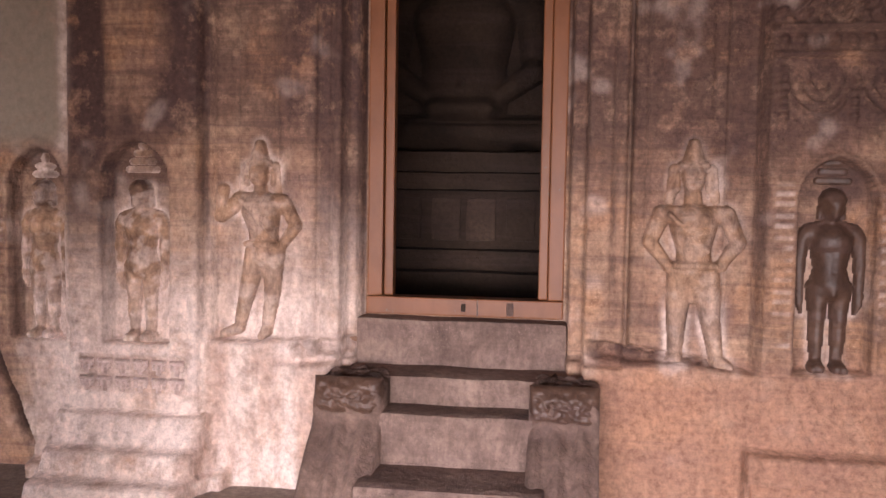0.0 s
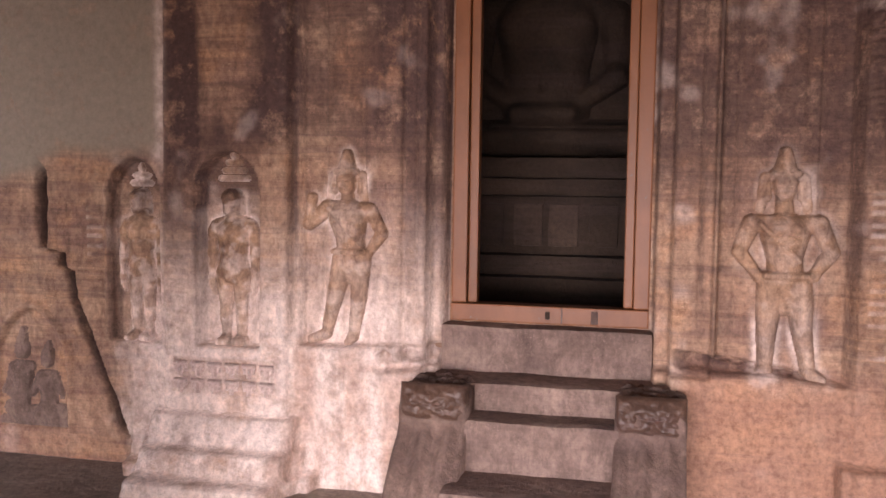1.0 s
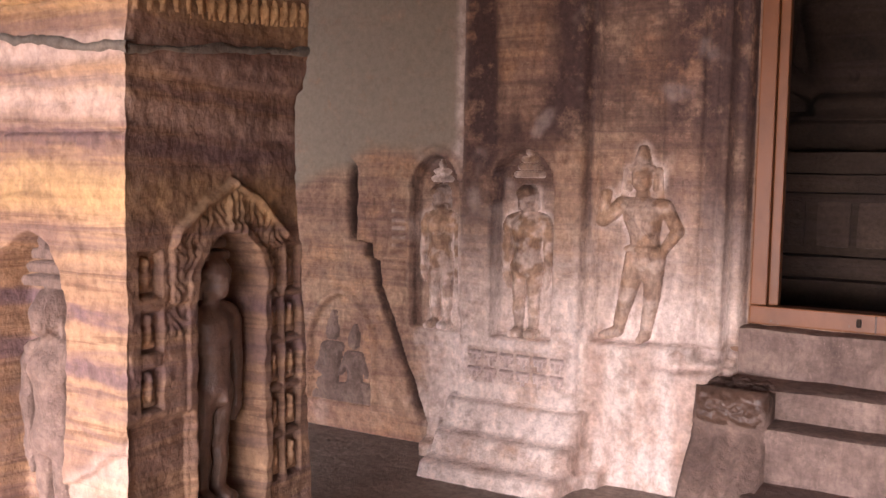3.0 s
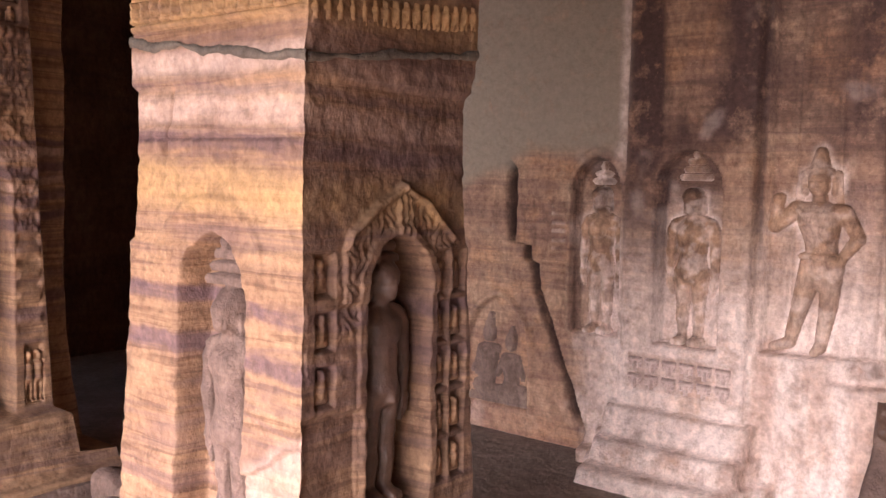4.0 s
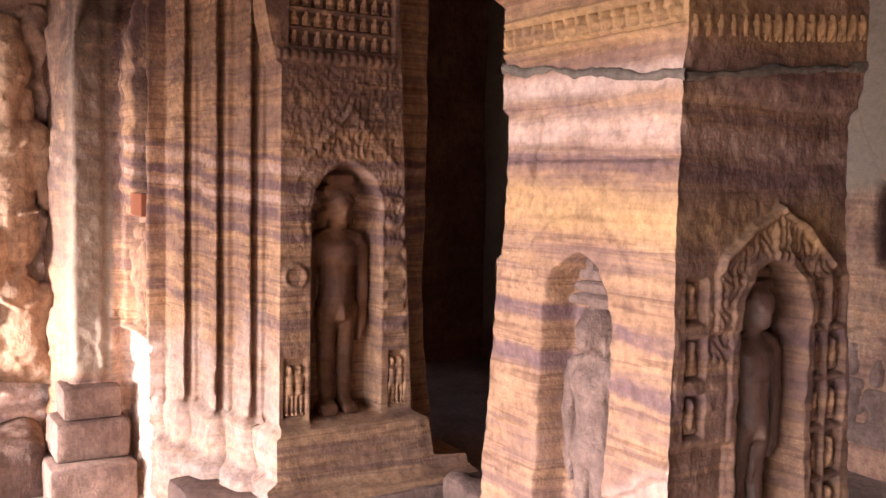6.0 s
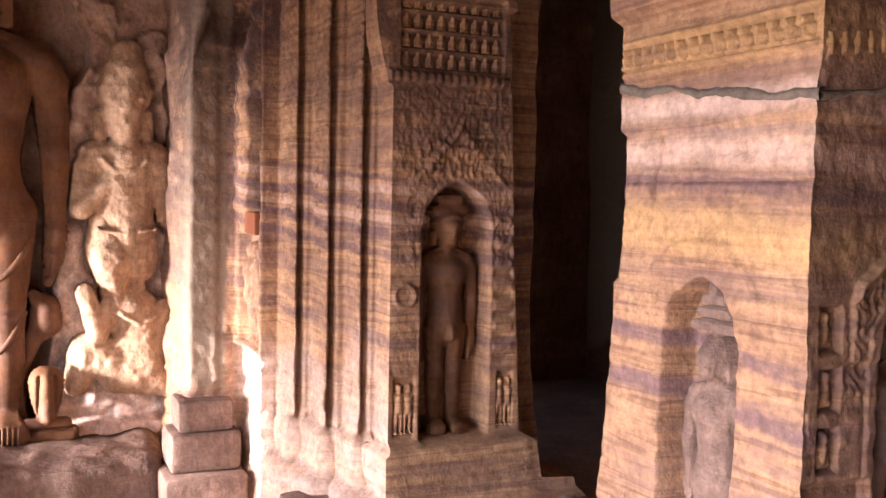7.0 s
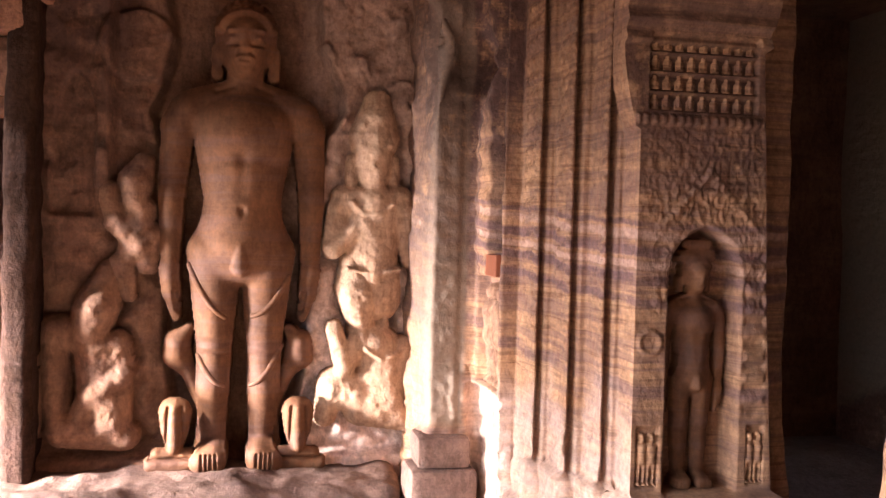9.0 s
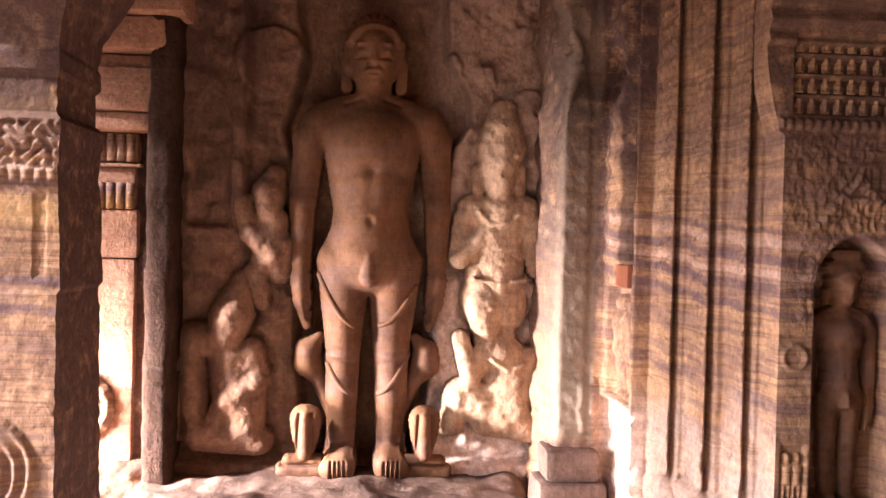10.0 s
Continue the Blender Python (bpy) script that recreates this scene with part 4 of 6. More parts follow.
def build_balustrade(x0, x1, seed):
    """A curling stone banister that falls from a carved scroll."""
    b = empty("balustrade", "stone banister with a carved scroll head beside the steps", "balustrade", "banisters of the steps")
    profile = [(3.72, 0.80), (3.58, 0.80), (3.47, 0.785), (3.42, 0.74), (3.42, 0.69), (3.44, 0.665), (3.41, 0.62), (3.33, 0.56), (3.24, 0.47), (3.17, 0.37), (3.14, 0.27), (3.14, 0.2), (3.72, 0.2)]
    pts = np.array(profile)
    dense = []
    for p, q in zip(pts, np.roll(pts, -1, 0)):
        k = max(2, int(np.hypot(*(q - p)) / 0.02))
        dense += [p + (q - p) * i / k for i in range(k)]
    dense = np.array(dense)
    m, across = len(dense), np.linspace(x0, x1, 16)
    mid = np.array([3.55, 0.5])
    verts = []
    for i, x in enumerate(across):
        e = min(x - x0, x1 - x) / (x1 - x0)
        shrink = 1 - 0.07 * (1 - min(1, e * 6)) ** 2
        p = mid + (dense - mid) * shrink
        groove = 0.012 * np.sin((x - x0) / (x1 - x0) * 6.28 * 3) * (p[:, 1] < 0.66)
        wear = 0.010 * rough(p[:, 0] * 1.0 + x, p[:, 1] + x * 2, 9, seed) + groove
        scroll = 0.016 * np.sin(p[:, 0] * 60 + 5 * np.sin(x * 30 + seed)) * np.sin(x * 55) * (p[:, 1] > 0.67)
        verts.append(np.stack([np.full(m, x), p[:, 0] - wear - scroll, p[:, 1] + wear * 0.6 + scroll], 1))
    verts = np.concatenate(verts)
    faces = [(i * m + j, i * m + (j + 1) % m, (i + 1) * m + (j + 1) % m, (i + 1) * m + j) for i in range(len(across) - 1) for j in range(m)]
    faces += [tuple(range(m))[::-1], tuple((len(across) - 1) * m + j for j in range(m))]
    mesh_object("banister", verts, faces, BANISTER_STONE, b)
    xm, r = (x0 + x1) / 2, (x1 - x0) / 2
    u, v = np.meshgrid(np.linspace(-1, 1, 64), np.linspace(-1, 1, 44))
    rr, turn = np.hypot(np.abs(u) - 0.42, v * 0.75) + 0.02, np.arctan2(v * 0.75, np.abs(u) - 0.42)
    curl = 0.55 * np.sin(11 * rr - 1.5 * turn + rough(u, v, 2, seed + 3)) * np.exp(-(rr / 0.75) ** 2) + 0.9 * rough(u * 2 + seed, v * 1.4 + u * 0.6, 3.2, seed, 4)
    bulge = np.sqrt(np.clip(1 - v ** 2, 0, 1)) * np.clip(1 - u ** 6, 0, 1) ** 0.5
    h = 0.045 * bulge + 0.016 * curl * bulge - 0.02 * (1 - bulge)
    mesh_object("scroll", on_plane("y", 3.45, -1, xm + u * r, 0.735 + 0.075 * v, h), grid_faces(64, 44, face_flip("y", -1)), DARK_FIGURE, b, "dark carving of two curled leaves")
    return b


build_balustrade(-1.265, -0.985, 4)
build_balustrade(-0.405, -0.135, 9)


# ---- figures on the back wall ----
GUARD_CUTS = [(s * a0, z0, s * a1, z1, 0.005, 0.010) for s in (1, -1) for a0, z0, a1, z1 in ((0.010, 0.822, 0.028, 0.822), (0.0, 0.785, 0.012, 0.785), (0.02, 0.885, 0.045, 0.89), (0.02, 0.62, 0.06, 0.612))]
tagged(carving("guardian_relief", "y", 3.750, -1, *GUARD_1[:3], GUARD_1[3], PALE_FIGURE, depth=1.45, wear=0.006, soften=0, chalk=0.4, grooves=GUARD_CUTS, cell=0.005, blend=0.006), "pale worn relief of a crowned guardian with one raised hand", "relief")
tagged(carving("guardian_relief", "y", 3.760, -1, *GUARD_2[:3], GUARD_2[3], PALE_FIGURE, depth=1.45, wear=0.006, soften=0, chalk=0.28, grooves=GUARD_CUTS, cell=0.005, blend=0.006), "brown relief of a crowned guardian with hands on hips", "relief")
NICHE_SET = "saints in wall niches"
tagged(carving("niche_saint", "y", 3.718, -1, -2.120, 0.885, 0.70, standing() + canopy(1.06, 0.09), PALE_FIGURE, depth=1.35, soften=1, chalk=0.8, details=head_details(0.003), grooves=body_grooves(), cell=0.005), "ochre standing saint relief under a small parasol", "relief", NICHE_SET)
tagged(carving("niche_saint", "y", 3.730, -1, -2.585, 0.880, 0.70, standing(0.92) + canopy(1.03, 0.07, 2), PALE_FIGURE, depth=1.35, soften=1, chalk=0.8, details=head_details(0.003), grooves=body_grooves(), cell=0.006), "dim brown standing saint relief in a pointed niche", "relief", NICHE_SET)
tagged(carving("niche_saint", "y", 3.745, -1, 0.748, 0.870, 0.72, standing(1.05) + canopy(1.04, 0.08), DARK_FIGURE, depth=1.35, soften=1, details=head_details(0.003), grooves=body_grooves(), cell=0.006), "dark polished standing saint relief with pale feet", "relief", NICHE_SET)
couple = [cap(-0.24, 0.14, 0.09, 0.02, 0.10, 0.08), cap(-0.14, 0.22, 0.10, -0.12, 0.48, 0.11), cap(-0.22, 0.56, 0.05, -0.02, 0.56, 0.05), cap(-0.12, 0.70, 0.07, -0.12, 0.76, 0.07, 0.03), cap(-0.12, 0.83, 0.06, -0.12, 0.93, 0.03),
          cap(-0.24, 0.54, 0.045, -0.30, 0.32, 0.04), cap(-0.30, 0.32, 0.035, -0.14, 0.26, 0.035, 0.06), cap(0.10, 0.12, 0.09, 0.32, 0.14, 0.08), cap(0.17, 0.20, 0.09, 0.16, 0.42, 0.09), cap(0.08, 0.49, 0.045, 0.24, 0.49, 0.045),
          cap(0.16, 0.62, 0.06, 0.16, 0.67, 0.06, 0.03), cap(0.16, 0.73, 0.05, 0.16, 0.80, 0.03), cap(0.25, 0.47, 0.04, 0.31, 0.28, 0.035), cap(0.08, 0.46, 0.035, 0.0, 0.30, 0.03, 0.05), cap(-0.34, 0.02, 0.05, 0.36, 0.02, 0.05)]
tagged(carving("seated_couple_relief", "y", 3.778, -1, -3.21, 0.42, 0.50, couple, STEP_STONE, depth=0.85, soften=3, cell=0.008, blend=0.03, wear=0.01), "eroded grey relief of a seated pair low on the wall", "relief")

T_FIGURE = [cap(-0.36, 0.82, 0.14, 0.36, 0.82, 0.14), cap(0, 0.8, 0.17, 0, 0.1, 0.14), cap(-0.32, 0.35, 0.1, -0.36, 0.6, 0.08), cap(0.32, 0.35, 0.1, 0.36, 0.6, 0.08)]
first = None
for row_z in (0.745, 0.668):
    for i in range(6):
        x = -2.335 + 0.083 * i
        if first is None:
            first = carving("carved_figure", "y", 0, -1, 0, 0, 0.066, T_FIGURE, CHALK_STONE, cell=0.005, wear=0.001, depth=2.2, soften=0)
            ob = first
        else:
            ob = new("carved_figure", first.data)
        ob.parent, ob.location = wall_north, (x, 3.613, row_z)


# ---- freestanding pillar ----
def shaft(name, rows, sides, material, parent, cell=0.007, weather_and_light=None):
    """A tapering square shaft: rows of (z, x left, x right, y front, y back), and carving depths for its front and flank."""
    rows = np.array(rows)
    z0, z1 = rows[0, 0], rows[-1, 0]
    zs = np.unique(np.concatenate([np.linspace(z0, z1, int((z1 - z0) / cell)), rows[:, 0]]))
    xl, xr, ya, yb = [np.interp(zs, rows[:, 0], rows[:, k]) for k in range(1, 5)]
    n = int((rows[:, 2] - rows[:, 1]).max() / cell)
    s = np.linspace(0, 1, n)
    S, Z = np.meshgrid(s, zs)
    edge = np.minimum(S, 1 - S)
    verts, faces, tones, count = [], [], [], 0
    for key in ("front", "flank", "back", "far"):
        L, R, F, B = (np.repeat(v[:, None], n, 1) for v in (xl, xr, ya, yb))
        if key == "front":
            x, y, normal = L + (R - L) * S, F, (0, -1)
        elif key == "flank":
            x, y, normal = R, F + (B - F) * S, (1, 0)
        elif key == "back":
            x, y, normal = R + (L - R) * S, B, (0, 1)
        else:
            x, y, normal = L, B + (F - B) * S, (-1, 0)
        h = np.zeros_like(x)
        if key in sides:
            h = sides[key](x if key == "front" else y, Z) * step(0, 0.02, edge)
        wx = 0.006 * rough(y * 1.0, Z, 7, 31) + 0.004 * rough(y + x, Z, 25, 32)
        wy = 0.006 * rough(x * 1.0, Z, 7, 33) + 0.004 * rough(y - x, Z, 25, 34)
        chip = 0.014 * np.maximum(0, rough(x + y, Z, 13, 35) - 0.1) * (1 - step(0, 0.035, edge))
        px, py = x + normal[0] * h + wx, y + normal[1] * h + wy
        mx, my = (L + R) / 2, (F + B) / 2
        px, py = px - chip * np.sign(px - mx), py - chip * np.sign(py - my)
        verts.append(np.stack([px, py, Z], -1).reshape(-1, 3))
        faces.append(grid_faces(n, len(zs)) + count)
        tones.append((weather_and_light(x, y, Z, key) if weather_and_light else np.zeros((*x.shape, 4))).reshape(-1, 4))
        count += x.size
    return mesh_object(name, np.concatenate(verts), np.concatenate(faces), material, parent, weather_and_light=np.concatenate(tones))


def pillar_front(x, z):
    h = -0.10 * arch(x, z, -2.325, 0.130, 0.45, 1.45, 0.014, 1.0)
    h += 0.008 * (arch(x, z, -2.335, 0.225, 1.36, 1.56, 0.01, 0.8) - arch(x, z, -2.335, 0.205, 1.36, 1.54, 0.01, 0.8))
    h += 0.010 * inside(z, 1.655, 1.695, 0.006) * (0.3 + 0.7 * np.sin(x * 120)) * (0.6 + 0.6 * rough(x, z, 9, 42)) - 0.008 * inside(z, 1.695, 1.703, 0.003)
    h += 0.012 * (inside(z, 1.985, 1.998, 0.003) + inside(z, 2.072, 2.086, 0.003))
    h -= 0.014 * np.exp(-((x + 2.51 - 0.02 * np.sin(z * 18)) / 0.006) ** 2) * inside(z, 1.64, 1.83, 0.02)
    h += 0.010 * rough(x, z * 2.5, 6, 41) * step(1.35, 1.1, z) + 0.006 * rough(x * 0.4, z * 3.2, 9, 44, 3)
    h -= 0.02 * (1 - step(0.93 + 0.55 * (x + 2.05), 0.95 + 0.55 * (x + 2.05), z + 0.02 * rough(x, z, 12, 43))) * step(-2.2, -2.18, x)
    return h


LEFT_PANELS = ((1.322, 1.424), (1.192, 1.288), (1.056, 1.154))
RIGHT_PANELS = ((0.775, 0.885), (0.905, 1.015), (1.035, 1.145), (1.165, 1.275), (1.295, 1.415))


def pillar_flank(y, z):
    """Ogee hood over a deep niche, with columns of small sunk panels beside it."""
    hood = np.interp(y, [1.387, 1.414, 1.513, 1.575, 1.608, 1.642, 1.70, 1.809], [1.432, 1.478, 1.548, 1.572, 1.598, 1.574, 1.552, 1.456])
    in_hood = inside(y, 1.387, 1.809, 0.004) * inside(z, 1.30, hood, 0.005)
    h = 0.010 * in_hood
    h += 0.010 * in_hood * (1 - inside(z, 1.2, hood - 0.020, 0.004)) * step(1.43, 1.44, z)
    scroll = np.sin(y * 120 + 2.4 * np.sin(z * 75)) * np.sin(z * 105 + 2.2 * np.sin(y * 85))
    h += 0.0032 * np.clip(scroll * 1.6, -1, 1) * inside(y, 1.375, 1.80, 0.01) * inside(z, 1.22, hood - 0.022, 0.006) * (1 - arch(y, z, 1.588, 0.150, 0.70, 1.486, 0.006, 1.0))
    for dy in (-0.022, 0.0, 0.022):
        h += 0.010 * np.exp(-((y - 1.606 - dy * (1 + (z - 1.5) * -4)) / 0.007) ** 2) * inside(z, 1.452, 1.592 - abs(dy) * 1.5, 0.008)
    h += 0.010 * (arch(y, z, 1.588, 0.152, 0.70, 1.488, 0.005, 1.0)) * (0.8 + 0.2 * np.sin(z * 90))
    h -= 0.125 * arch(y, z, 1.588, 0.118, 0.735, 1.458, 0.006, 1.0)
    for a, b, rows in ((1.300, 1.360, LEFT_PANELS), (1.742, 1.792, RIGHT_PANELS), (1.808, 1.868, RIGHT_PANELS)):
        for lo, hi in rows:
            h -= 0.022 * inside(y, a, b, 0.004) * inside(z, lo, hi, 0.004)
    return h + 0.003 * rough(y, z, 14, 47) - 0.012 * (1 - step(1.02, 1.04, z + 0.02 * rough(y, z, 12, 48))) * (1 - step(1.44, 1.46, y))


def pillar_weather_and_shade(x, y, z, key):
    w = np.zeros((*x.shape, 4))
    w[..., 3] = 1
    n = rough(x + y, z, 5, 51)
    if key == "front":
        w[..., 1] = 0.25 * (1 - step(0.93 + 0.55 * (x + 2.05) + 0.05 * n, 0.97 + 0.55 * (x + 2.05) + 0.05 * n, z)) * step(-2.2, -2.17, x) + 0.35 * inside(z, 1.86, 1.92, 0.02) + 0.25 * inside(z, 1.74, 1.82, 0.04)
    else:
        # Faces turned from the veranda: their shade is put into the colour.
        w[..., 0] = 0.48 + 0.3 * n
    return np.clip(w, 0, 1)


pillar = empty("pillar", "square banded sandstone pillar carved with saints in niches", "pillar")
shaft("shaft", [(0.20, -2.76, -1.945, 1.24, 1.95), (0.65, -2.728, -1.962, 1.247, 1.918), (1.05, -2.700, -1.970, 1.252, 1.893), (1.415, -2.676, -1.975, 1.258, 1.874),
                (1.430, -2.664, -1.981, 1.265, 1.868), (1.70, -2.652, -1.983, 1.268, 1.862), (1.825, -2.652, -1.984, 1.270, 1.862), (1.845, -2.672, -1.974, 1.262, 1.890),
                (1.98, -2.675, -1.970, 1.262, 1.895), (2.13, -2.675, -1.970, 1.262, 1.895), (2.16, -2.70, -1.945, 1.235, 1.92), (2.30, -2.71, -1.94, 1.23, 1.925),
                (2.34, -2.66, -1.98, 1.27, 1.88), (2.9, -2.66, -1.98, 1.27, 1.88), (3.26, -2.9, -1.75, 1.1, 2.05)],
      {"front": pillar_front, "flank": pillar_flank}, PILLAR_STONE, pillar, cell=0.005, weather_and_light=pillar_weather_and_shade)


def crack(name, parent, axis, value, sign, a0, a1, line, width, material, label, seed):
    """A ragged cement-filled break, lying a little proud of the stone."""
    a = np.linspace(a0, a1, 70)
    mid = line(a) + 0.012 * rough(a, a * 0, 14, seed, 4)
    wide = width * (1 + 0.9 * rough(a, a * 0 + 3, 16, seed + 2, 4))
    rows = [on_plane(axis, value, sign, a, mid + wide * k, np.full_like(a, d)) for k, d in ((-1, -0.02), (-0.9, 0.006), (0, 0.010), (0.9, 0.006), (1, -0.02))]
    v = np.stack(rows).reshape(-1, 3)
    return mesh_object(name, v, grid_faces(70, 5, face_flip(axis, sign)), material, parent, label)


crack("crack_filling", pillar, "y", 1.262, -1, -2.675, -1.966, lambda a: 1.955 - 0.105 * (a + 2.67), 0.012, CEMENT, "ragged grey cement filling a break", 61)
crack("crack_filling", pillar, "x", -1.970, 1, 1.258, 1.892, lambda a: 1.878 + 0.12 * (a - 1.26), 0.010, CEMENT, "ragged grey cement filling a break", 67)
carving("saint_relief", "x", -2.048, 1, 1.572, 0.755, 0.645, standing(0.95, 0.03) + canopy(1.0, 0.065, 2, 0.05), DARK_FIGURE, pillar, "blackened standing saint in a deep niche", cell=0.005, depth=1.0, soften=1, wear=0.007, details=head_details(0.033), grooves=body_grooves())
carving("saint_relief", "y", 1.350, -1, -2.315, 0.62, 0.70, standing(0.95, 0.03) + canopy(1.02, 0.10, 3, 0.06), STEP_STONE, pillar, "eroded faceless standing saint", cell=0.005, depth=0.9, wear=0.014)

tiny = carving("seated_figure", "x", 0, 1, 0, 0, 0.088, seated(), PILLAR_STONE, pillar, cell=0.006, wear=0.002, depth=0.8)
tiny.location, tiny.scale = (-1.998, 1.330, 1.328), (1, 0.8, 1)
for y, rows in ((1.330, LEFT_PANELS[1:]), (1.767, RIGHT_PANELS), (1.838, RIGHT_PANELS)):
    for z, _ in rows:
        o = new("seated_figure", tiny.data)
        o.parent, o.location = pillar, (-1.995 + 0.022 * (1.4 - z), y, z + 0.006)
        o.scale = (1, 0.72, 1)
front_mini = carving("row_figure", "y", 0, -1, 0, 0, 0.062, seated(), PILLAR_STONE, pillar, cell=0.006, wear=0.002, depth=0.8)
front_mini.location, front_mini.scale = (-2.645, 1.258, 2.004), (1, 2.2, 1)
for i in range(1, 15):
    o = new("row_figure", front_mini.data)
    o.parent, o.location, o.scale = pillar, (-2.645 + 0.0455 * i, 1.258, 2.004 - 0.0005 * i), (1, 2.2, 1)
stand_mini = carving("row_figure", "x", 0, 1, 0, 0, 0.066, [cap(0, 0.82, 0.14, 0, 0.86, 0.14), cap(0, 0.6, 0.2, 0, 0.3, 0.17), cap(-0.22, 0.62, 0.09, -0.24, 0.3, 0.08), cap(0.22, 0.62, 0.09, 0.24, 0.3, 0.08), cap(-0.1, 0.3, 0.1, -0.12, 0.05, 0.1), cap(0.1, 0.3, 0.1, 0.12, 0.05, 0.1)],
                     PILLAR_STONE, pillar, cell=0.006, wear=0.002)
stand_mini.location = (-1.972, 1.285, 1.954)
for i in range(1, 16):
    o = new("row_figure", stand_mini.data)
    o.parent, o.location = pillar, (-1.972, 1.285 + i * 0.0392, 1.954 + 0.0040 * i)


# ---- engaged pillar between hall and niche ----
pier = empty("engaged_pillar", "tall engaged sandstone pillar with striped fluted front", "pillar")


def pier_flank(y, z):
    h = -0.13 * arch(y, z, 1.400, 0.155, 0.635, 1.70, 0.008, 1.15)
    curl = np.abs(rough(y, z, 38, 76, 2)) + 0.4 * np.abs(rough(y, z, 75, 77, 1))
    lace = 1 - 2.6 * curl
    h += 0.0045 * np.clip(lace, -0.8, 0.8) * inside(z, 1.74, 2.10, 0.02) + 0.0045 * np.clip(lace, -0.8, 0.8) * arch(y, z, 1.42, 0.25, 1.35, 1.95, 0.02, 1.2)
    h += 0.011 * np.exp(-((np.abs(y - 1.41) - 0.9 * np.maximum(0, 1.93 - z)) / 0.02) ** 2) * inside(z, 1.70, 1.95, 0.02)
    h += 0.02 * inside(z, 2.115, 2.15, 0.006) * (0.4 + 0.6 * (np.sin(y * 170) > -0.3))
    for i in range(4):
        h -= 0.03 * inside(z, 2.172 + 0.078 * i, 2.236 + 0.078 * i, 0.004) * inside(y, 1.135, 1.60, 0.005)
    h -= 0.02 * inside(y, 1.125, 1.215, 0.005) * inside(z, 0.66, 0.90, 0.005) + 0.02 * inside(y, 1.605, 1.675, 0.005) * inside(z, 0.66, 0.90, 0.005)
    ring = np.hypot((y - 1.165), (z - 1.24)) / 0.045
    h += 0.010 * np.exp(-((ring - 1) / 0.25) ** 2) + 0.008 * np.sin(z * 70) * inside(y, 1.58, 1.67, 0.01) * inside(z, 0.95, 1.6, 0.02)
    return h + 0.004 * rough(y, z, 16, 71)


def flank_out(z):
    return np.interp(z, [0, 0.38, 0.40, 0.46, 0.62, 0.635, 2.16, 2.43, 2.44, 2.48, 2.52, 2.56, 2.62, 3.26], [0.24, 0.22, 0.13, 0.112, 0.108, 0.0, 0.0, 0.0, 0.03, 0.015, 0.045, 0.025, 0.06, 0.06])


def corner_out(z):
    """How far the corner by the flank stands forward: worn foot below, bracket cushion above."""
    foot = 0.05 * (1 - step(0.60, 0.64, z)) + 0.05 * (1 - step(0.40, 0.44, z))
    return foot + step(2.09, 2.10, z) * (0.02 + 0.06 * np.sin(np.clip((z - 2.1) / 0.36, 0, 1) * math.pi / 2))


def build_pier_flank():
    zs = np.linspace(0.0, 3.26, 440)
    wide = np.interp(zs, [0, 0.44, 0.45, 0.62, 0.63, 1.43, 2.15, 2.42, 2.44, 2.5, 2.56, 2.66, 3.26], [1.97, 1.93, 1.77, 1.74, 1.715, 1.672, 1.640, 1.63, 1.655, 1.64, 1.67, 1.66, 1.66])
    outx = flank_out(zs)
    s = np.linspace(0, 1, 110)
    S, Z = np.meshgrid(s, zs)
    W, O = np.repeat(wide[:, None], 110, 1), np.repeat(outx[:, None], 110, 1)
    start = np.repeat((1.10 - corner_out(zs))[:, None], 110, 1)
    y = start + (W - start) * S
    h = pier_flank(y, Z) * step(0, 0.03, np.minimum(S, 1 - S)) + O + 0.005 * rough(y, Z, 6, 73) * step(0, 0.06, S)
    tone = np.zeros((*y.shape, 4))
    # Dim flank, dimmer towards the top: shade put into the colour.
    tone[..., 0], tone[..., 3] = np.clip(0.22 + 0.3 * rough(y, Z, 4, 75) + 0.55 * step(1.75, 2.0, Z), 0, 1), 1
    v = on_plane("x", -3.99, 1, y, Z, h)
    back = v.copy().reshape(440, 110, 3)[:, -1, :]
    mesh_object("carved_flank", v, grid_faces(110, 440, face_flip("x", 1)), PIER_STONE, pier, "dark carved flank with a saint in a niche", weather_and_light=tone.reshape(-1, 4))
    far = back.copy()
    far[:, 0] = -4.6
    mesh_object("rear_face", np.concatenate([back, far]), np.array([(i, 440 + i, 440 + i + 1, i + 1) for i in range(439)])[:, ::-1], PIER_STONE, pier)


build_pier_flank()

PLAN = [(-3.99, 1.10), (-4.15, 1.10), (-4.155, 1.03), (-4.35, 1.03), (-4.355, 0.95), (-4.60, 0.95), (-4.605, 0.88), (-4.90, 0.88), (-4.905, 0.795), (-5.42, 0.79), (-5.45, 0.72), (-5.45, 0.56), (-5.56, 0.53), (-6.15, 0.52)]


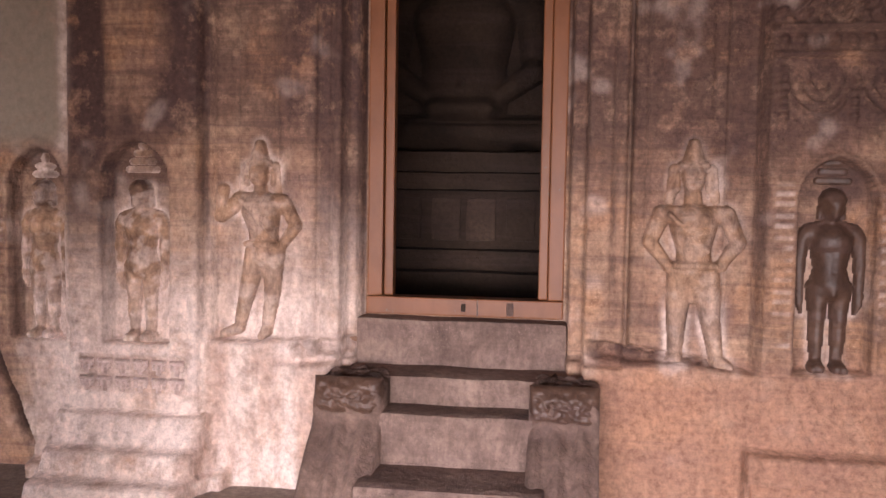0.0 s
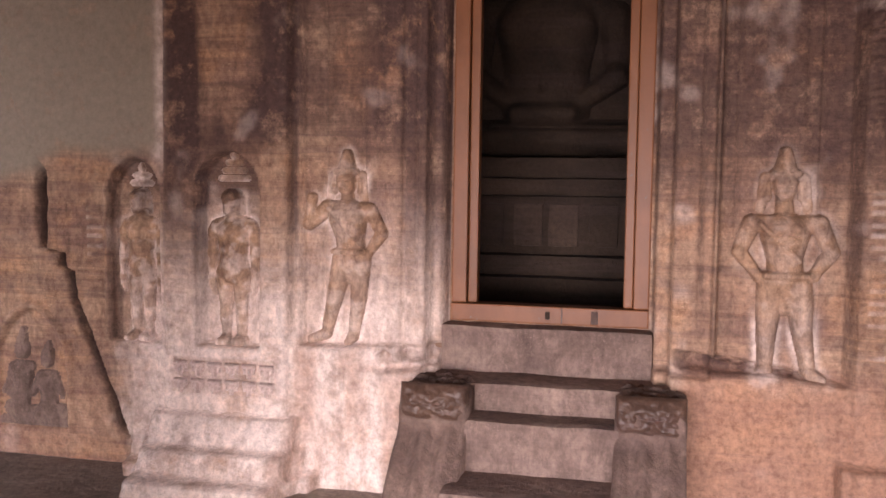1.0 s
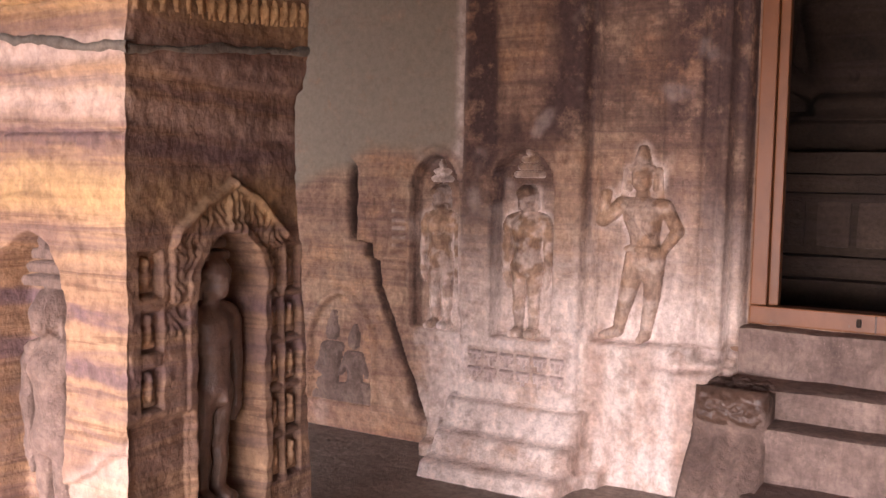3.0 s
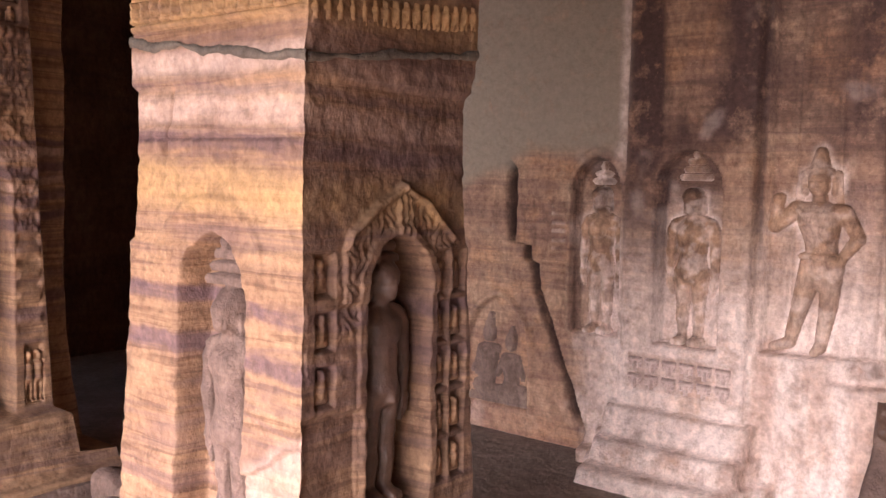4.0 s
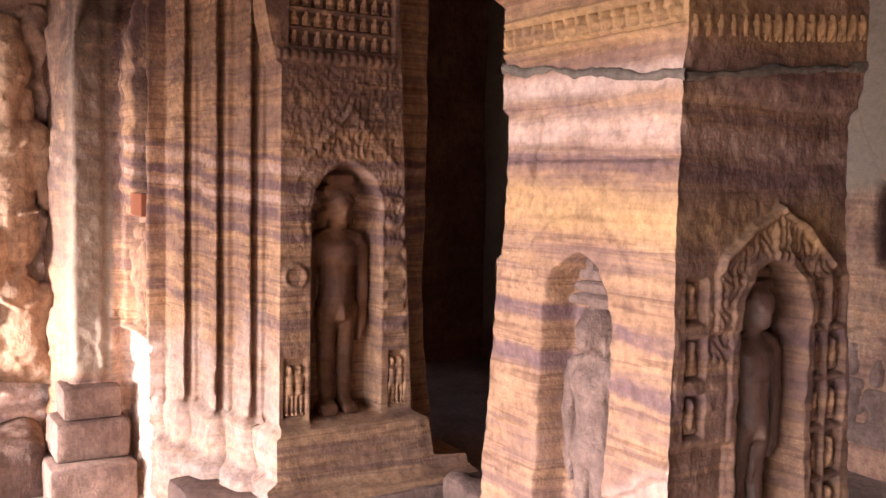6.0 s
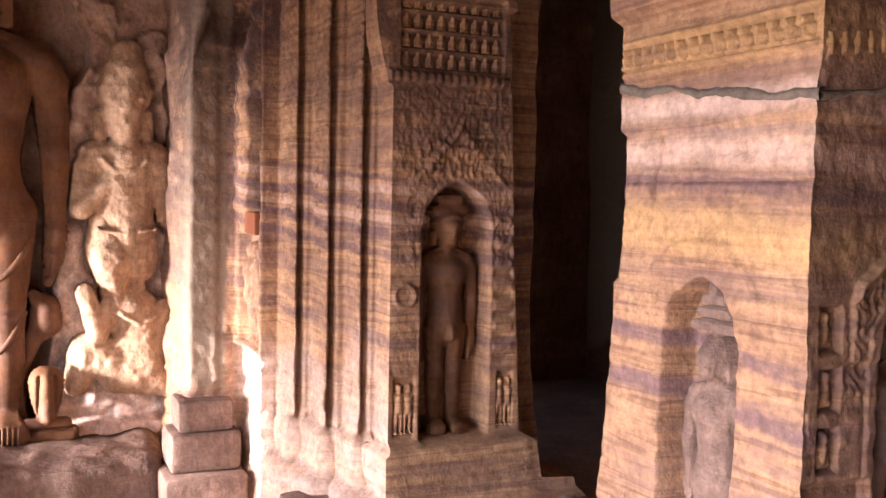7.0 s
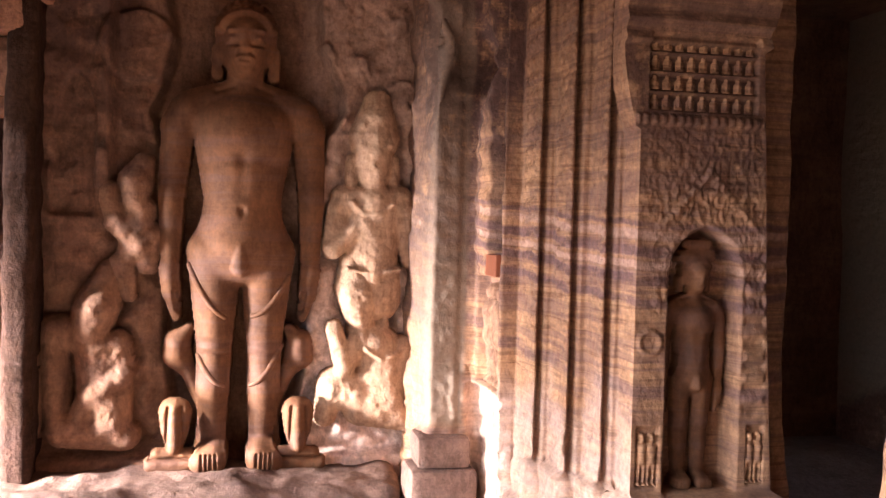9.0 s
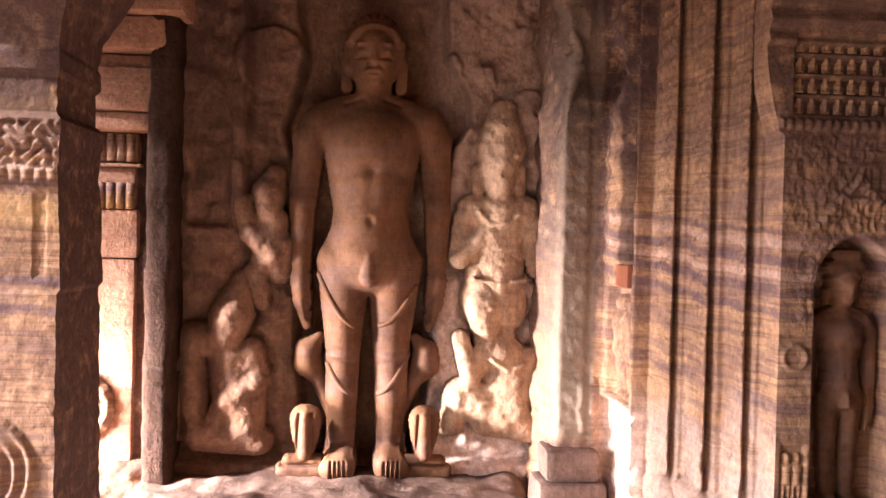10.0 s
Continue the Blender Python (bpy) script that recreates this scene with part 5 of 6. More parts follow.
def build_pier_front():
    pts, where = [], []
    for (a, b), (c, d) in zip(PLAN[:-1], PLAN[1:]):
        k = max(2, int(math.hypot(c - a, d - b) / 0.011))
        pts += [(a + (c - a) * i / k, b + (d - b) * i / k) for i in range(k)]
    pts = np.array(pts + [PLAN[-1]])
    n = len(pts)
    t = np.gradient(pts, axis=0)
    t /= np.linalg.norm(t, axis=1, keepdims=True)
    out = np.stack([-t[:, 1], t[:, 0]], 1)
    zs = np.linspace(-0.02, 3.26, 300)
    X, Z = np.meshgrid(pts[:, 0], zs)
    Y = np.repeat(pts[None, :, 1], 300, 0)
    arc = np.concatenate([[0], np.cumsum(np.hypot(*np.diff(pts, axis=0).T))])
    A = np.repeat(arc[None, :], 300, 0)
    h = (0.010 * rough(A, Z, 5, 81) + 0.006 * rough(A, Z, 26, 82)) * step(0, 0.05, A)
    near = 1 - step(0.14, 0.17, A)
    X = X + np.repeat(flank_out(zs)[:, None], n, 1) * np.clip((X + 4.17) / 0.18, 0, 1)
    for gx, gy in ((-4.153, 1.03), (-4.353, 0.95), (-4.603, 0.88)):
        h -= 0.075 * (np.abs(X - gx) < 0.012) * inside(Y, gy + 0.004, gy + 0.038 + 0.008 * rough(A * 0, Z, 4, 80), 0.008) * step(0.50, 0.75, Z + 0.06 * rough(A, Z, 6, 84))
    for gx in (-4.035, -4.26, -4.47, -4.76):
        h -= 0.014 * np.exp(-((X - gx) / 0.006) ** 2) * step(0.7, 0.9, Z)
    h += 0.010 * (np.sin(Z * 2 * math.pi / 0.045) > 0.2) * (inside(X, -4.66, -4.62, 0.005) + inside(X, -4.20, -4.165, 0.005) + inside(X, -4.40, -4.365, 0.005)) * step(1.0, 1.3, Z)
    for xa, xb in ((-4.84, -4.66), (-4.55, -4.43)):
        h += 0.012 * np.sin(Z * 75 + 1.5 * np.sin(X * 60)) * np.sin(X * 70) * inside(X, xa, xb, 0.012) * step(1.25, 1.6, Z)
    plates = step(0.15, 0.25, rough(A * 1.3, Z * 0.8, 7, 90, 3))
    h += (0.016 * plates + 0.012 * rough(A, Z, 12, 79, 3)) * (1 - step(0.75, 1.15, Z + 0.15 * rough(A, Z, 5, 78))) * step(0.0, 0.06, A)
    # stepped foot, worn away
    h += near * corner_out(Z)
    h += (1 - near) * (0.05 * (1 - step(0.60, 0.64, Z + 0.03 * rough(A, Z, 5, 83))) * (X > -4.66) + 0.05 * (1 - step(0.40, 0.44, Z)) * (X > -4.9))
    # deep slot and sculpted strip over the little panel, and the panel's frame
    h -= 0.22 * inside(X, -5.13, -4.93, 0.012) * step(1.56, 1.58, Z) * (Y < 0.85) + 0.07 * inside(X, -5.36, -4.94, 0.01) * inside(Z, 0.875, 1.435, 0.008) * (Y < 0.85)
    h += 0.03 * inside(X, -5.40, -5.14, 0.012) * step(1.48, 1.50, Z) * (0.6 + 0.25 * np.sin(Z * 52) + 0.5 * rough(X, Z, 14, 89)) * (Y < 0.85)
    h -= 0.06 * inside(X, -5.43, -4.91, 0.01) * (1 - step(0.83, 0.86, Z)) * (Y < 0.85)
    h += 0.012 * inside(Y, 0.55, 0.70, 0.02) * step(0.5, 0.6, Z) * (X < -5.43)
    h += 0.05 * rough(A, Z, 4, 88) * step(2.15, 2.6, Z) * inside(X, -5.6, -5.15, 0.05)
    h -= 0.12 * np.exp(-((X + 5.44) / 0.22) ** 2 - ((Z - 2.60) / 0.18) ** 2)
    h += 0.035 * rough(A, Z, 5, 85) * (X < -5.46)
    P = np.stack([X + out[None, :, 0] * h, Y + out[None, :, 1] * h, Z], -1).reshape(-1, 3)
    tone = np.zeros((*X.shape, 4))
    tone[..., 3] = 1
    n1 = rough(A, Z, 4, 87)
    tone[..., 2] = inside(Y, 0.53, 0.74, 0.015) * (X < -5.40) * step(0.56, 0.62, Z + 0.05 * n1) * (1 - 0.6 * step(1.2, 2.0, Z + 0.4 * n1)) * (0.9 + 0.3 * n1)
    # Bright foot and underside of the panel: light put into the colour.
    tone[..., 1] = np.clip(0.5 * (1 - step(0.84, 0.87, Z)) * inside(X, -5.44, -4.90, 0.02) * (Y < 0.86) + 0.38 * (1 - step(0.75, 1.1, Z + 0.2 * n1)) * (X > -5.0), 0, 1)
    # Dimmer upper front and dark slot: shade put into the colour.
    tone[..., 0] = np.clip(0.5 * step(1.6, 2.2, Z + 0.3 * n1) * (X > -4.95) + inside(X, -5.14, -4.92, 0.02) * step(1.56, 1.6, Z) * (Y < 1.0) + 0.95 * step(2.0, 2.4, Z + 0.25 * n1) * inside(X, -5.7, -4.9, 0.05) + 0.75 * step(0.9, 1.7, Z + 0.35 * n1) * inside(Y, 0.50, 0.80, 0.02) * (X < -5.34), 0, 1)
    f = grid_faces(n, 300)
    mesh_object("fluted_front", P, f, PIER_STONE, pier, "fluted front striped with purple strata", weather_and_light=tone.reshape(-1, 4))


build_pier_front()
carving("saint_relief", "x", -4.10, 1, 1.395, 0.645, 0.96, standing(0.86) + [cap(-0.055, 0.985, 0.03, 0.055, 0.985, 0.03, 0.03), cap(-0.04, 1.035, 0.025, 0.04, 1.035, 0.025, 0.03)], FIGURE_STONE, pier, "brown standing saint in a deep arched niche", cell=0.006, depth=1.0, details=head_details(0.003), grooves=body_grooves())
mini_z = [2.172 + 0.078 * i for i in range(4)]
mini = None
for z in mini_z:
    for i in range(9):
        if mini is None:
            mini = carving("row_figure", "x", 0, 1, 0, 0, 0.066, seated(), PIER_STONE, pier, cell=0.006, wear=0.002, depth=0.9)
            o = mini
        else:
            o = new("row_figure", mini.data)
            o.parent = pier
        o.location, o.scale = (-4.012, 1.162 + 0.0515 * i, z), (1, 0.8, 1)
for y, k in ((1.17, 1.0), (1.64, 0.8)):
    for dy in (-0.02, 0.02):
        carving("attendant_relief", "x", -4.005, 1, y + dy, 0.665, 0.21, standing(1.0), PIER_STONE, pier, cell=0.005, wear=0.003)
for x in (-5.04, -5.24):
    carving("panel_figure", "y", 0.855, -1, x, 0.885, 0.52, standing(1.35), PALE_FIGURE, pier, "pale chipped standing figure in a framed panel", cell=0.008)
bm = bmesh.new()
box(bm, (-5.14, 0.770, 1.445), (-4.93, 0.80, 1.555), 0.006)
part("paint_square", bm, RED_PAINT, pier, "small red painted square")
for lo, hi in (((-5.62, 0.48, 0.40), (-5.33, 0.77, 0.565)), ((-5.62, 0.44, 0.20), (-5.29, 0.80, 0.40)), ((-5.62, 0.40, -0.02), (-5.20, 0.82, 0.20))):
    worn_box("plinth", lo, hi, STEP_STONE, pier, cell=0.03, bevel=0.025)
for z0, r in ((0.36, 0.25), (0.18, 0.30)):
    worn_box("plinth", (-4.4, 1.0 - r, z0 - 0.2), (-3.99 + r, 1.95, z0), STEP_STONE, pier, cell=0.04, bevel=0.03)

# broken stones on the hall's edge by the pier's foot
def broken_stone(at, size, seed):
    lo, hi = [a - k / 2 for a, k in zip(at, size)], [a + k / 2 for a, k in zip(at, size)]
    stone = worn_box("broken_stone", lo, hi, BANISTER_STONE, cell=0.02, wear=0.035, bevel=0.05, seed=seed)
    return tagged(stone, "rough grey broken stone at the pillar's foot", "stone", "broken stones by the pillar")


broken_stone((-3.62, 1.86, 0.33), (0.30, 0.24, 0.16), 5)
broken_stone((-3.50, 1.70, 0.30), (0.22, 0.20, 0.12), 8)
broken_stone((-3.45, 1.99, 0.31), (0.16, 0.14, 0.11), 12)

# recessed strip of wall behind the pier
slab("wall_return_1", (-5.2, 1.55, -0.1), (-4.5, 1.86, 3.25), NICHE_STONE, "dark rock return behind the engaged pillar", 0.02, "wall")
rear = worn_box("wall_return_2", (-4.9, 1.70, -0.1), (-4.2, 1.91, 3.25), PIER_STONE, cell=0.04, wear=0.014, bevel=0.05)
for v in rear.data.vertices:
    v.co.y += 0.12 * max(0.0, (1.0 - v.co.z) / 0.8) ** 1.5 * (v.co.y > 1.8)
tagged(rear, "dark rock return behind the engaged pillar", "wall", kind="structure")


# ---- end wall with the great statue ----
# attendants, in metres along the wall and up
kneeling_left = [cap(-1.262, 1.169, 0.124, -1.277, 1.070, 0.102, 0.03, 0.9), cap(-1.203, 1.395, 0.057, -1.254, 1.212, 0.130, 0, 0.9), cap(-1.367, 1.169, 0.034, -1.361, 1.070, 0.040, 0, 1.0),
    cap(-1.305, 1.042, 0.085, -1.262, 0.943, 0.096, 0, 1.0), cap(-1.243, 0.915, 0.130, -1.214, 0.674, 0.141, 0, 0.8), cap(-1.486, 1.070, 0.068, -1.458, 0.505, 0.088, 0.0, 1.0),
    cap(-1.446, 1.065, 0.074, -1.248, 0.943, 0.102, 0, 0.8), cap(-1.141, 0.980, 0.076, -1.101, 0.816, 0.068, 0.03, 0.9), cap(-1.101, 0.802, 0.062, -1.277, 0.697, 0.057, 0.07, 0.9),
    cap(-1.141, 0.725, 0.090, -1.164, 0.556, 0.113, 0.03, 0.8), cap(-1.418, 0.491, 0.102, -1.093, 0.454, 0.090, 0.02, 0.8), cap(-1.305, 0.640, 0.062, -1.347, 0.505, 0.062, 0.05, 0.8),
    cap(-1.203, 1.212, 0.040, -1.197, 1.121, 0.034, 0.05, 1.0)]
slender_left = [cap(-1.056, 1.890, 0.085, -1.056, 1.800, 0.076, 0.03, 0.9), cap(-1.022, 2.003, 0.062, -1.062, 1.905, 0.102, 0, 0.8), cap(-1.033, 1.735, 0.096, -1.073, 1.509, 0.085, 0, 0.8),
    cap(-1.209, 1.848, 0.057, -1.164, 1.664, 0.059, 0.02, 0.9), cap(-1.164, 1.658, 0.057, -1.022, 1.528, 0.057, 0.05, 0.9), cap(-1.130, 1.424, 0.074, -1.090, 1.254, 0.045, 0, 0.8),
    cap(-0.988, 1.438, 0.068, -0.971, 1.608, 0.074, 0, 0.8)]
maid_right = [cap(0.293, 2.102, 0.107, 0.293, 1.989, 0.090, 0.04, 0.9), cap(0.313, 2.414, 0.085, 0.296, 2.216, 0.153, 0, 0.8), cap(0.171, 2.074, 0.037, 0.171, 1.961, 0.042, 0.01, 1.0),
    cap(0.414, 2.074, 0.037, 0.414, 1.961, 0.042, 0.01, 1.0), cap(0.296, 1.905, 0.085, 0.296, 1.834, 0.102, 0, 1.0), cap(0.137, 1.839, 0.090, 0.454, 1.839, 0.090, 0, 0.9),
    cap(0.301, 1.777, 0.170, 0.296, 1.551, 0.158, 0, 0.7), cap(0.296, 1.551, 0.153, 0.313, 1.268, 0.170, 0, 0.6), cap(0.098, 1.777, 0.071, 0.064, 1.551, 0.065, 0.02, 0.9),
    cap(0.064, 1.545, 0.062, 0.222, 1.692, 0.054, 0.06, 0.9), cap(0.488, 1.777, 0.071, 0.533, 1.494, 0.062, 0.02, 0.9)]
kneeling_right = [cap(0.211, 1.254, 0.107, 0.228, 1.155, 0.085, 0.06, 0.9), cap(0.205, 1.461, 0.096, 0.217, 1.325, 0.136, 0.0, 0.8), cap(0.364, 1.212, 0.037, 0.369, 1.099, 0.042, 0.02, 1.0),
    cap(0.250, 1.070, 0.090, 0.296, 1.000, 0.096, 0.02, 0.8), cap(0.352, 0.957, 0.136, 0.386, 0.703, 0.158, 0, 0.8), cap(0.222, 1.000, 0.068, 0.149, 0.850, 0.065, 0.05, 0.9),
    cap(0.149, 0.850, 0.059, 0.081, 1.070, 0.051, 0.07, 0.9), cap(0.505, 0.957, 0.074, 0.533, 0.759, 0.071, 0.03, 0.8), cap(0.109, 0.717, 0.124, 0.448, 0.618, 0.136, 0.02, 0.8),
    cap(0.250, 0.590, 0.102, 0.590, 0.533, 0.090, 0.02, 0.7), cap(0.081, 0.731, 0.085, 0.038, 0.561, 0.074, 0.02, 0.8)]
small_left = [cap(-1.616, 0.759, 0.096, -1.599, 0.533, 0.107, 0, 0.7), cap(-1.616, 0.929, 0.068, -1.616, 0.858, 0.062, 0.03, 1.0)]
# faces, hair bands, necklaces and bracelets of the two pale attendants
maid_dress = [cap(0.288, 2.085, 0.008, 0.284, 2.030, 0.017, 0.122, 1.0), cap(0.262, 1.992, 0.009, 0.308, 1.992, 0.009, 0.116, 0.9), cap(0.262, 2.092, 0.007, 0.235, 2.082, 0.006, 0.116, 0.9), cap(0.315, 2.092, 0.007, 0.345, 2.084, 0.006, 0.116, 0.9),
    cap(0.17, 1.820, 0.013, 0.235, 1.755, 0.013, 0.110, 0.9), cap(0.235, 1.755, 0.013, 0.330, 1.748, 0.013, 0.115, 0.9), cap(0.330, 1.748, 0.013, 0.41, 1.815, 0.013, 0.110, 0.9), cap(0.15, 1.43, 0.014, 0.30, 1.40, 0.014, 0.09, 0.9), cap(0.30, 1.40, 0.014, 0.46, 1.43, 0.014, 0.09, 0.9),
    cap(0.21, 2.15, 0.014, 0.30, 2.175, 0.014, 0.10, 0.9), cap(0.30, 2.175, 0.014, 0.39, 2.155, 0.014, 0.10, 0.9)]
kneel_dress = [cap(0.217, 1.228, 0.008, 0.213, 1.182, 0.016, 0.140, 1.0), cap(0.193, 1.148, 0.009, 0.240, 1.148, 0.009, 0.128, 0.9), cap(0.192, 1.242, 0.006, 0.165, 1.234, 0.006, 0.134, 0.9), cap(0.240, 1.243, 0.006, 0.268, 1.236, 0.006, 0.134, 0.9),
    cap(0.27, 0.95, 0.013, 0.36, 0.90, 0.013, 0.120, 0.9), cap(0.36, 0.90, 0.013, 0.46, 0.93, 0.013, 0.110, 0.9)]
ATTENDANTS = [maid_right, kneeling_right, kneeling_left, slender_left]


def end_wall_height(y, z):
    """Rough rock, cut back round the statue with a lobed edge; medallion, cloud lobes and a dim shaft beside it."""
    h = 0.045 * rough(y, z, 2.0, 91, 4) + 0.020 * rough(y, z, 9, 92, 4)
    right = -0.465 + np.interp(z, [0.3, 0.9, 1.4, 1.9, 2.2, 2.36, 2.51, 2.75, 2.95], [0.30, 0.37, 0.40, 0.43, 0.47, 0.58, 0.563, 0.44, 0.43]) + 0.012 * rough(y * 0, z, 7, 90)
    left = -0.465 - np.interp(z, [0.3, 0.9, 1.5, 2.0, 2.3, 2.48, 2.75, 2.95], [0.33, 0.42, 0.43, 0.45, 0.52, 0.45, 0.40, 0.44]) + 0.012 * rough(y * 0, z, 7, 94)
    cut = step(-0.03, 0.03, right - y) * step(-0.03, 0.03, y - left)
    h += 0.016 * rough(y, z, 15, 84, 3) * (1 - cut)
    h -= 0.14 * cut
    h += 0.05 * (1 - step(0.19, 0.22, np.hypot(y + 1.06, z - 2.68)))
    h += 0.05 * step(0.0, 0.25, rough(y, z, 4.5, 99, 4)) * (1 - cut) * step(1.9, 2.3, z) * step(-0.2, 0.0, y)
    mass = inside(y, 0.0, 0.56, 0.08) * inside(z, 0.42, 2.45, 0.12) + inside(y, -1.55, -0.97, 0.08) * inside(z, 0.42, 2.05, 0.12)
    h += (0.06 + 0.03 * rough(y, z, 7, 97, 3)) * mass * (1 - cut)
    for prims in ATTENDANTS:
        h -= 0.055 * outline_band(y, z, 0.0, 0.0, 1.0, prims, 0.05)
    shaft_rows = inside(y, -1.60, -1.19, 0.03) * step(1.15, 1.95, z + 0.1 * rough(y, z, 6, 86))
    inner = arch(y, z, -1.385, 0.11, 1.7, 2.50, 0.012, 2.6)
    h += shaft_rows * (0.13 - 0.05 * inner + 0.012 * np.sin(z * 30 + 8 * y) * (1 - inner))
    h += 0.10 * (1 - step(0.30, 0.36, z)) + 0.09 * step(-1.62, -1.68, y)
    return h


def build_end_wall():
    ys, zs = np.linspace(-2.95, 0.56, 320), np.linspace(-0.02, 3.26, 280)
    Y, Z = np.meshgrid(ys, zs)
    tone = np.zeros((*Y.shape, 4))
    tone[..., 3] = 1
    # Dim top and left side of the wall: shade put into the colour.
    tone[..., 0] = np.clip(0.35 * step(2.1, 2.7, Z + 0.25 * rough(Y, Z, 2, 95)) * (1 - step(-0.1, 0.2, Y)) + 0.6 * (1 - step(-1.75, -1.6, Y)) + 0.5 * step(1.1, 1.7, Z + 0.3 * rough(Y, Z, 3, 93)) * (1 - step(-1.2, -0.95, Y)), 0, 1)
    # Glow low beside the statue, put into the colour as paler stone.
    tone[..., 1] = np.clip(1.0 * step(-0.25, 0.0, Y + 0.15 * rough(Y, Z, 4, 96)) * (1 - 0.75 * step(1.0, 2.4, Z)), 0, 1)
    w = mesh_object("wall_west", on_plane("x", -6.13, 1, Y, Z, end_wall_height(Y, Z)), grid_faces(320, 280, face_flip("x", 1)), NICHE_STONE, weather_and_light=tone.reshape(-1, 4))
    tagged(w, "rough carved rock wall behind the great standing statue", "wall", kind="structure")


build_end_wall()
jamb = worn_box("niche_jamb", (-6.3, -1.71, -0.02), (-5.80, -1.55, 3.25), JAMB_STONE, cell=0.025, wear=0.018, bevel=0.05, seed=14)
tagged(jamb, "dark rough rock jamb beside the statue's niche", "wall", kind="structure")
BX = -6.16
tagged(carving("standing_statue", "x", BX, 1, -0.465, 0.290, 2.675, standing(1.0, 0.03), FIGURE_STONE, cell=0.007, wear=0.006, depth=0.95, details=head_details(0.033), grooves=body_grooves(), soften=5), "tall brown stone statue standing upright with hanging arms", "statue")
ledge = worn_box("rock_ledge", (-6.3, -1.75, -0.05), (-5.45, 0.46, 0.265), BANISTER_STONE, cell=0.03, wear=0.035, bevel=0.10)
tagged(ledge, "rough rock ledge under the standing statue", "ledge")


CREEPER = "creepers and snakes on the statue"
SAINT_FORM = standing(1.0, 0.03)
for ya, za, yb, zb, label in ((-0.755, 1.44, -0.545, 1.13, "thigh"), (-0.19, 1.38, -0.40, 1.14, "thigh"), (-0.715, 0.96, -0.545, 0.74, "shin"), (-0.225, 0.98, -0.40, 0.74, "shin")):
    pts = []
    for i in range(7):
        k = i / 6
        y, z = ya + (yb - ya) * k, za + (zb - za) * k - 0.05 * math.sin(k * math.pi)
        rise = relief_height(np.array([(y + 0.465) / 2.675]), np.array([(z - 0.290) / 2.675]), SAINT_FORM, 0.006)[0]
        pts.append((BX + max(0.06, rise * 2.675 * 0.95) - 0.004, y, z))
    tagged(tube("carved_creeper", pts, 0.020, FIGURE_STONE, sides=8, end=0.7), "thin stone creeper stem wound round the statue's " + label, "creeper", CREEPER)
for s in (1, -1):
    body = [cap(0.078, 0.03, 0.013, 0.072, 0.11, 0.013), cap(0.072, 0.11, 0.013, 0.104, 0.195, 0.018), cap(0.104, 0.195, 0.018, 0.130, 0.232, 0.033, 0.002, 0.8), cap(0.130, 0.232, 0.033, 0.129, 0.258, 0.030, 0.004, 0.8),
            cap(0.129, 0.260, 0.025, 0.106, 0.290, 0.012, 0.012)]
    tagged(carving("carved_snake", "x", -6.10, 1, -0.465, 0.290, 2.675, body, FIGURE_STONE, cell=0.007, soften=2, depth=1.1, mirror_a=s), "stone snake rearing beside the statue's shin", "snake", CREEPER)
    hood = [cap(-0.27, 0.08, 0.10, 0.27, 0.08, 0.10, 0.05, 0.8), cap(-0.20, 0.20, 0.08, 0.20, 0.20, 0.08, 0.05, 0.8), cap(0, 0.30, 0.11, 0, 0.52, 0.16, 0.02, 0.8), cap(0, 0.52, 0.17, 0, 0.72, 0.20, 0.0, 0.7), cap(0, 0.30, 0.07, 0, 0.62, 0.075, 0.13, 0.9), cap(0, 0.62, 0.075, 0, 0.78, 0.055, 0.14, 0.9)]
    tagged(carving("carved_cobra", "x", -5.97, 1, -0.465 + s * 0.345, 0.265, 0.45, hood, FIGURE_STONE, cell=0.006, soften=1, depth=0.9, wear=0.006, grooves=[(k, 0.30, k * 0.8, 0.80, 0.022, 0.05) for k in (-0.10, 0.10)] + [(-0.3, 0.155, 0.3, 0.155, 0.02, 0.05)]), "small coiled stone cobra with a spread hood", "snake", CREEPER)

ATT = "attendants of the great statue"
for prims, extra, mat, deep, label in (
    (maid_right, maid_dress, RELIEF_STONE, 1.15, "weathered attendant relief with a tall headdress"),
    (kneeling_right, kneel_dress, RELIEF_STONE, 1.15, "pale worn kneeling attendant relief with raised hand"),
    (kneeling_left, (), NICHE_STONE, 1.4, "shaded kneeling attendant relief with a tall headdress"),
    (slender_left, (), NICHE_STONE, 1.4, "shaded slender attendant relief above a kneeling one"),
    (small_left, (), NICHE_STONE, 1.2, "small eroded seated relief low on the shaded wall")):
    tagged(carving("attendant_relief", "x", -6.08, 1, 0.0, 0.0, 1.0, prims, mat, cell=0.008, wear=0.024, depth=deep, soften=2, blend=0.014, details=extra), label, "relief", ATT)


# ---- front row: end pilaster and first pillar ----
def front_flank(y, z):
    lace = np.sin(y * 62 + 2.2 * np.sin(z * 40)) * np.sin(z * 70 + 2.0 * np.sin(y * 45))
    h = 0.016 * np.clip(lace * 1.8, -1, 1) * inside(z, 1.93, 2.11, 0.008) + 0.02 * inside(z, 1.855, 1.91, 0.006) * np.abs(np.sin(y * 60))
    h -= 0.012 * inside(y, -1.88, -1.83, 0.004) * inside(z, 1.45, 1.8, 0.01)
    h += 0.03 * (np.hypot(y + 2.1, (z - 0.62)) < 0.26) * (0.5 + 0.5 * np.sin(np.hypot(y + 2.1, z - 0.62) * 110))
    return h


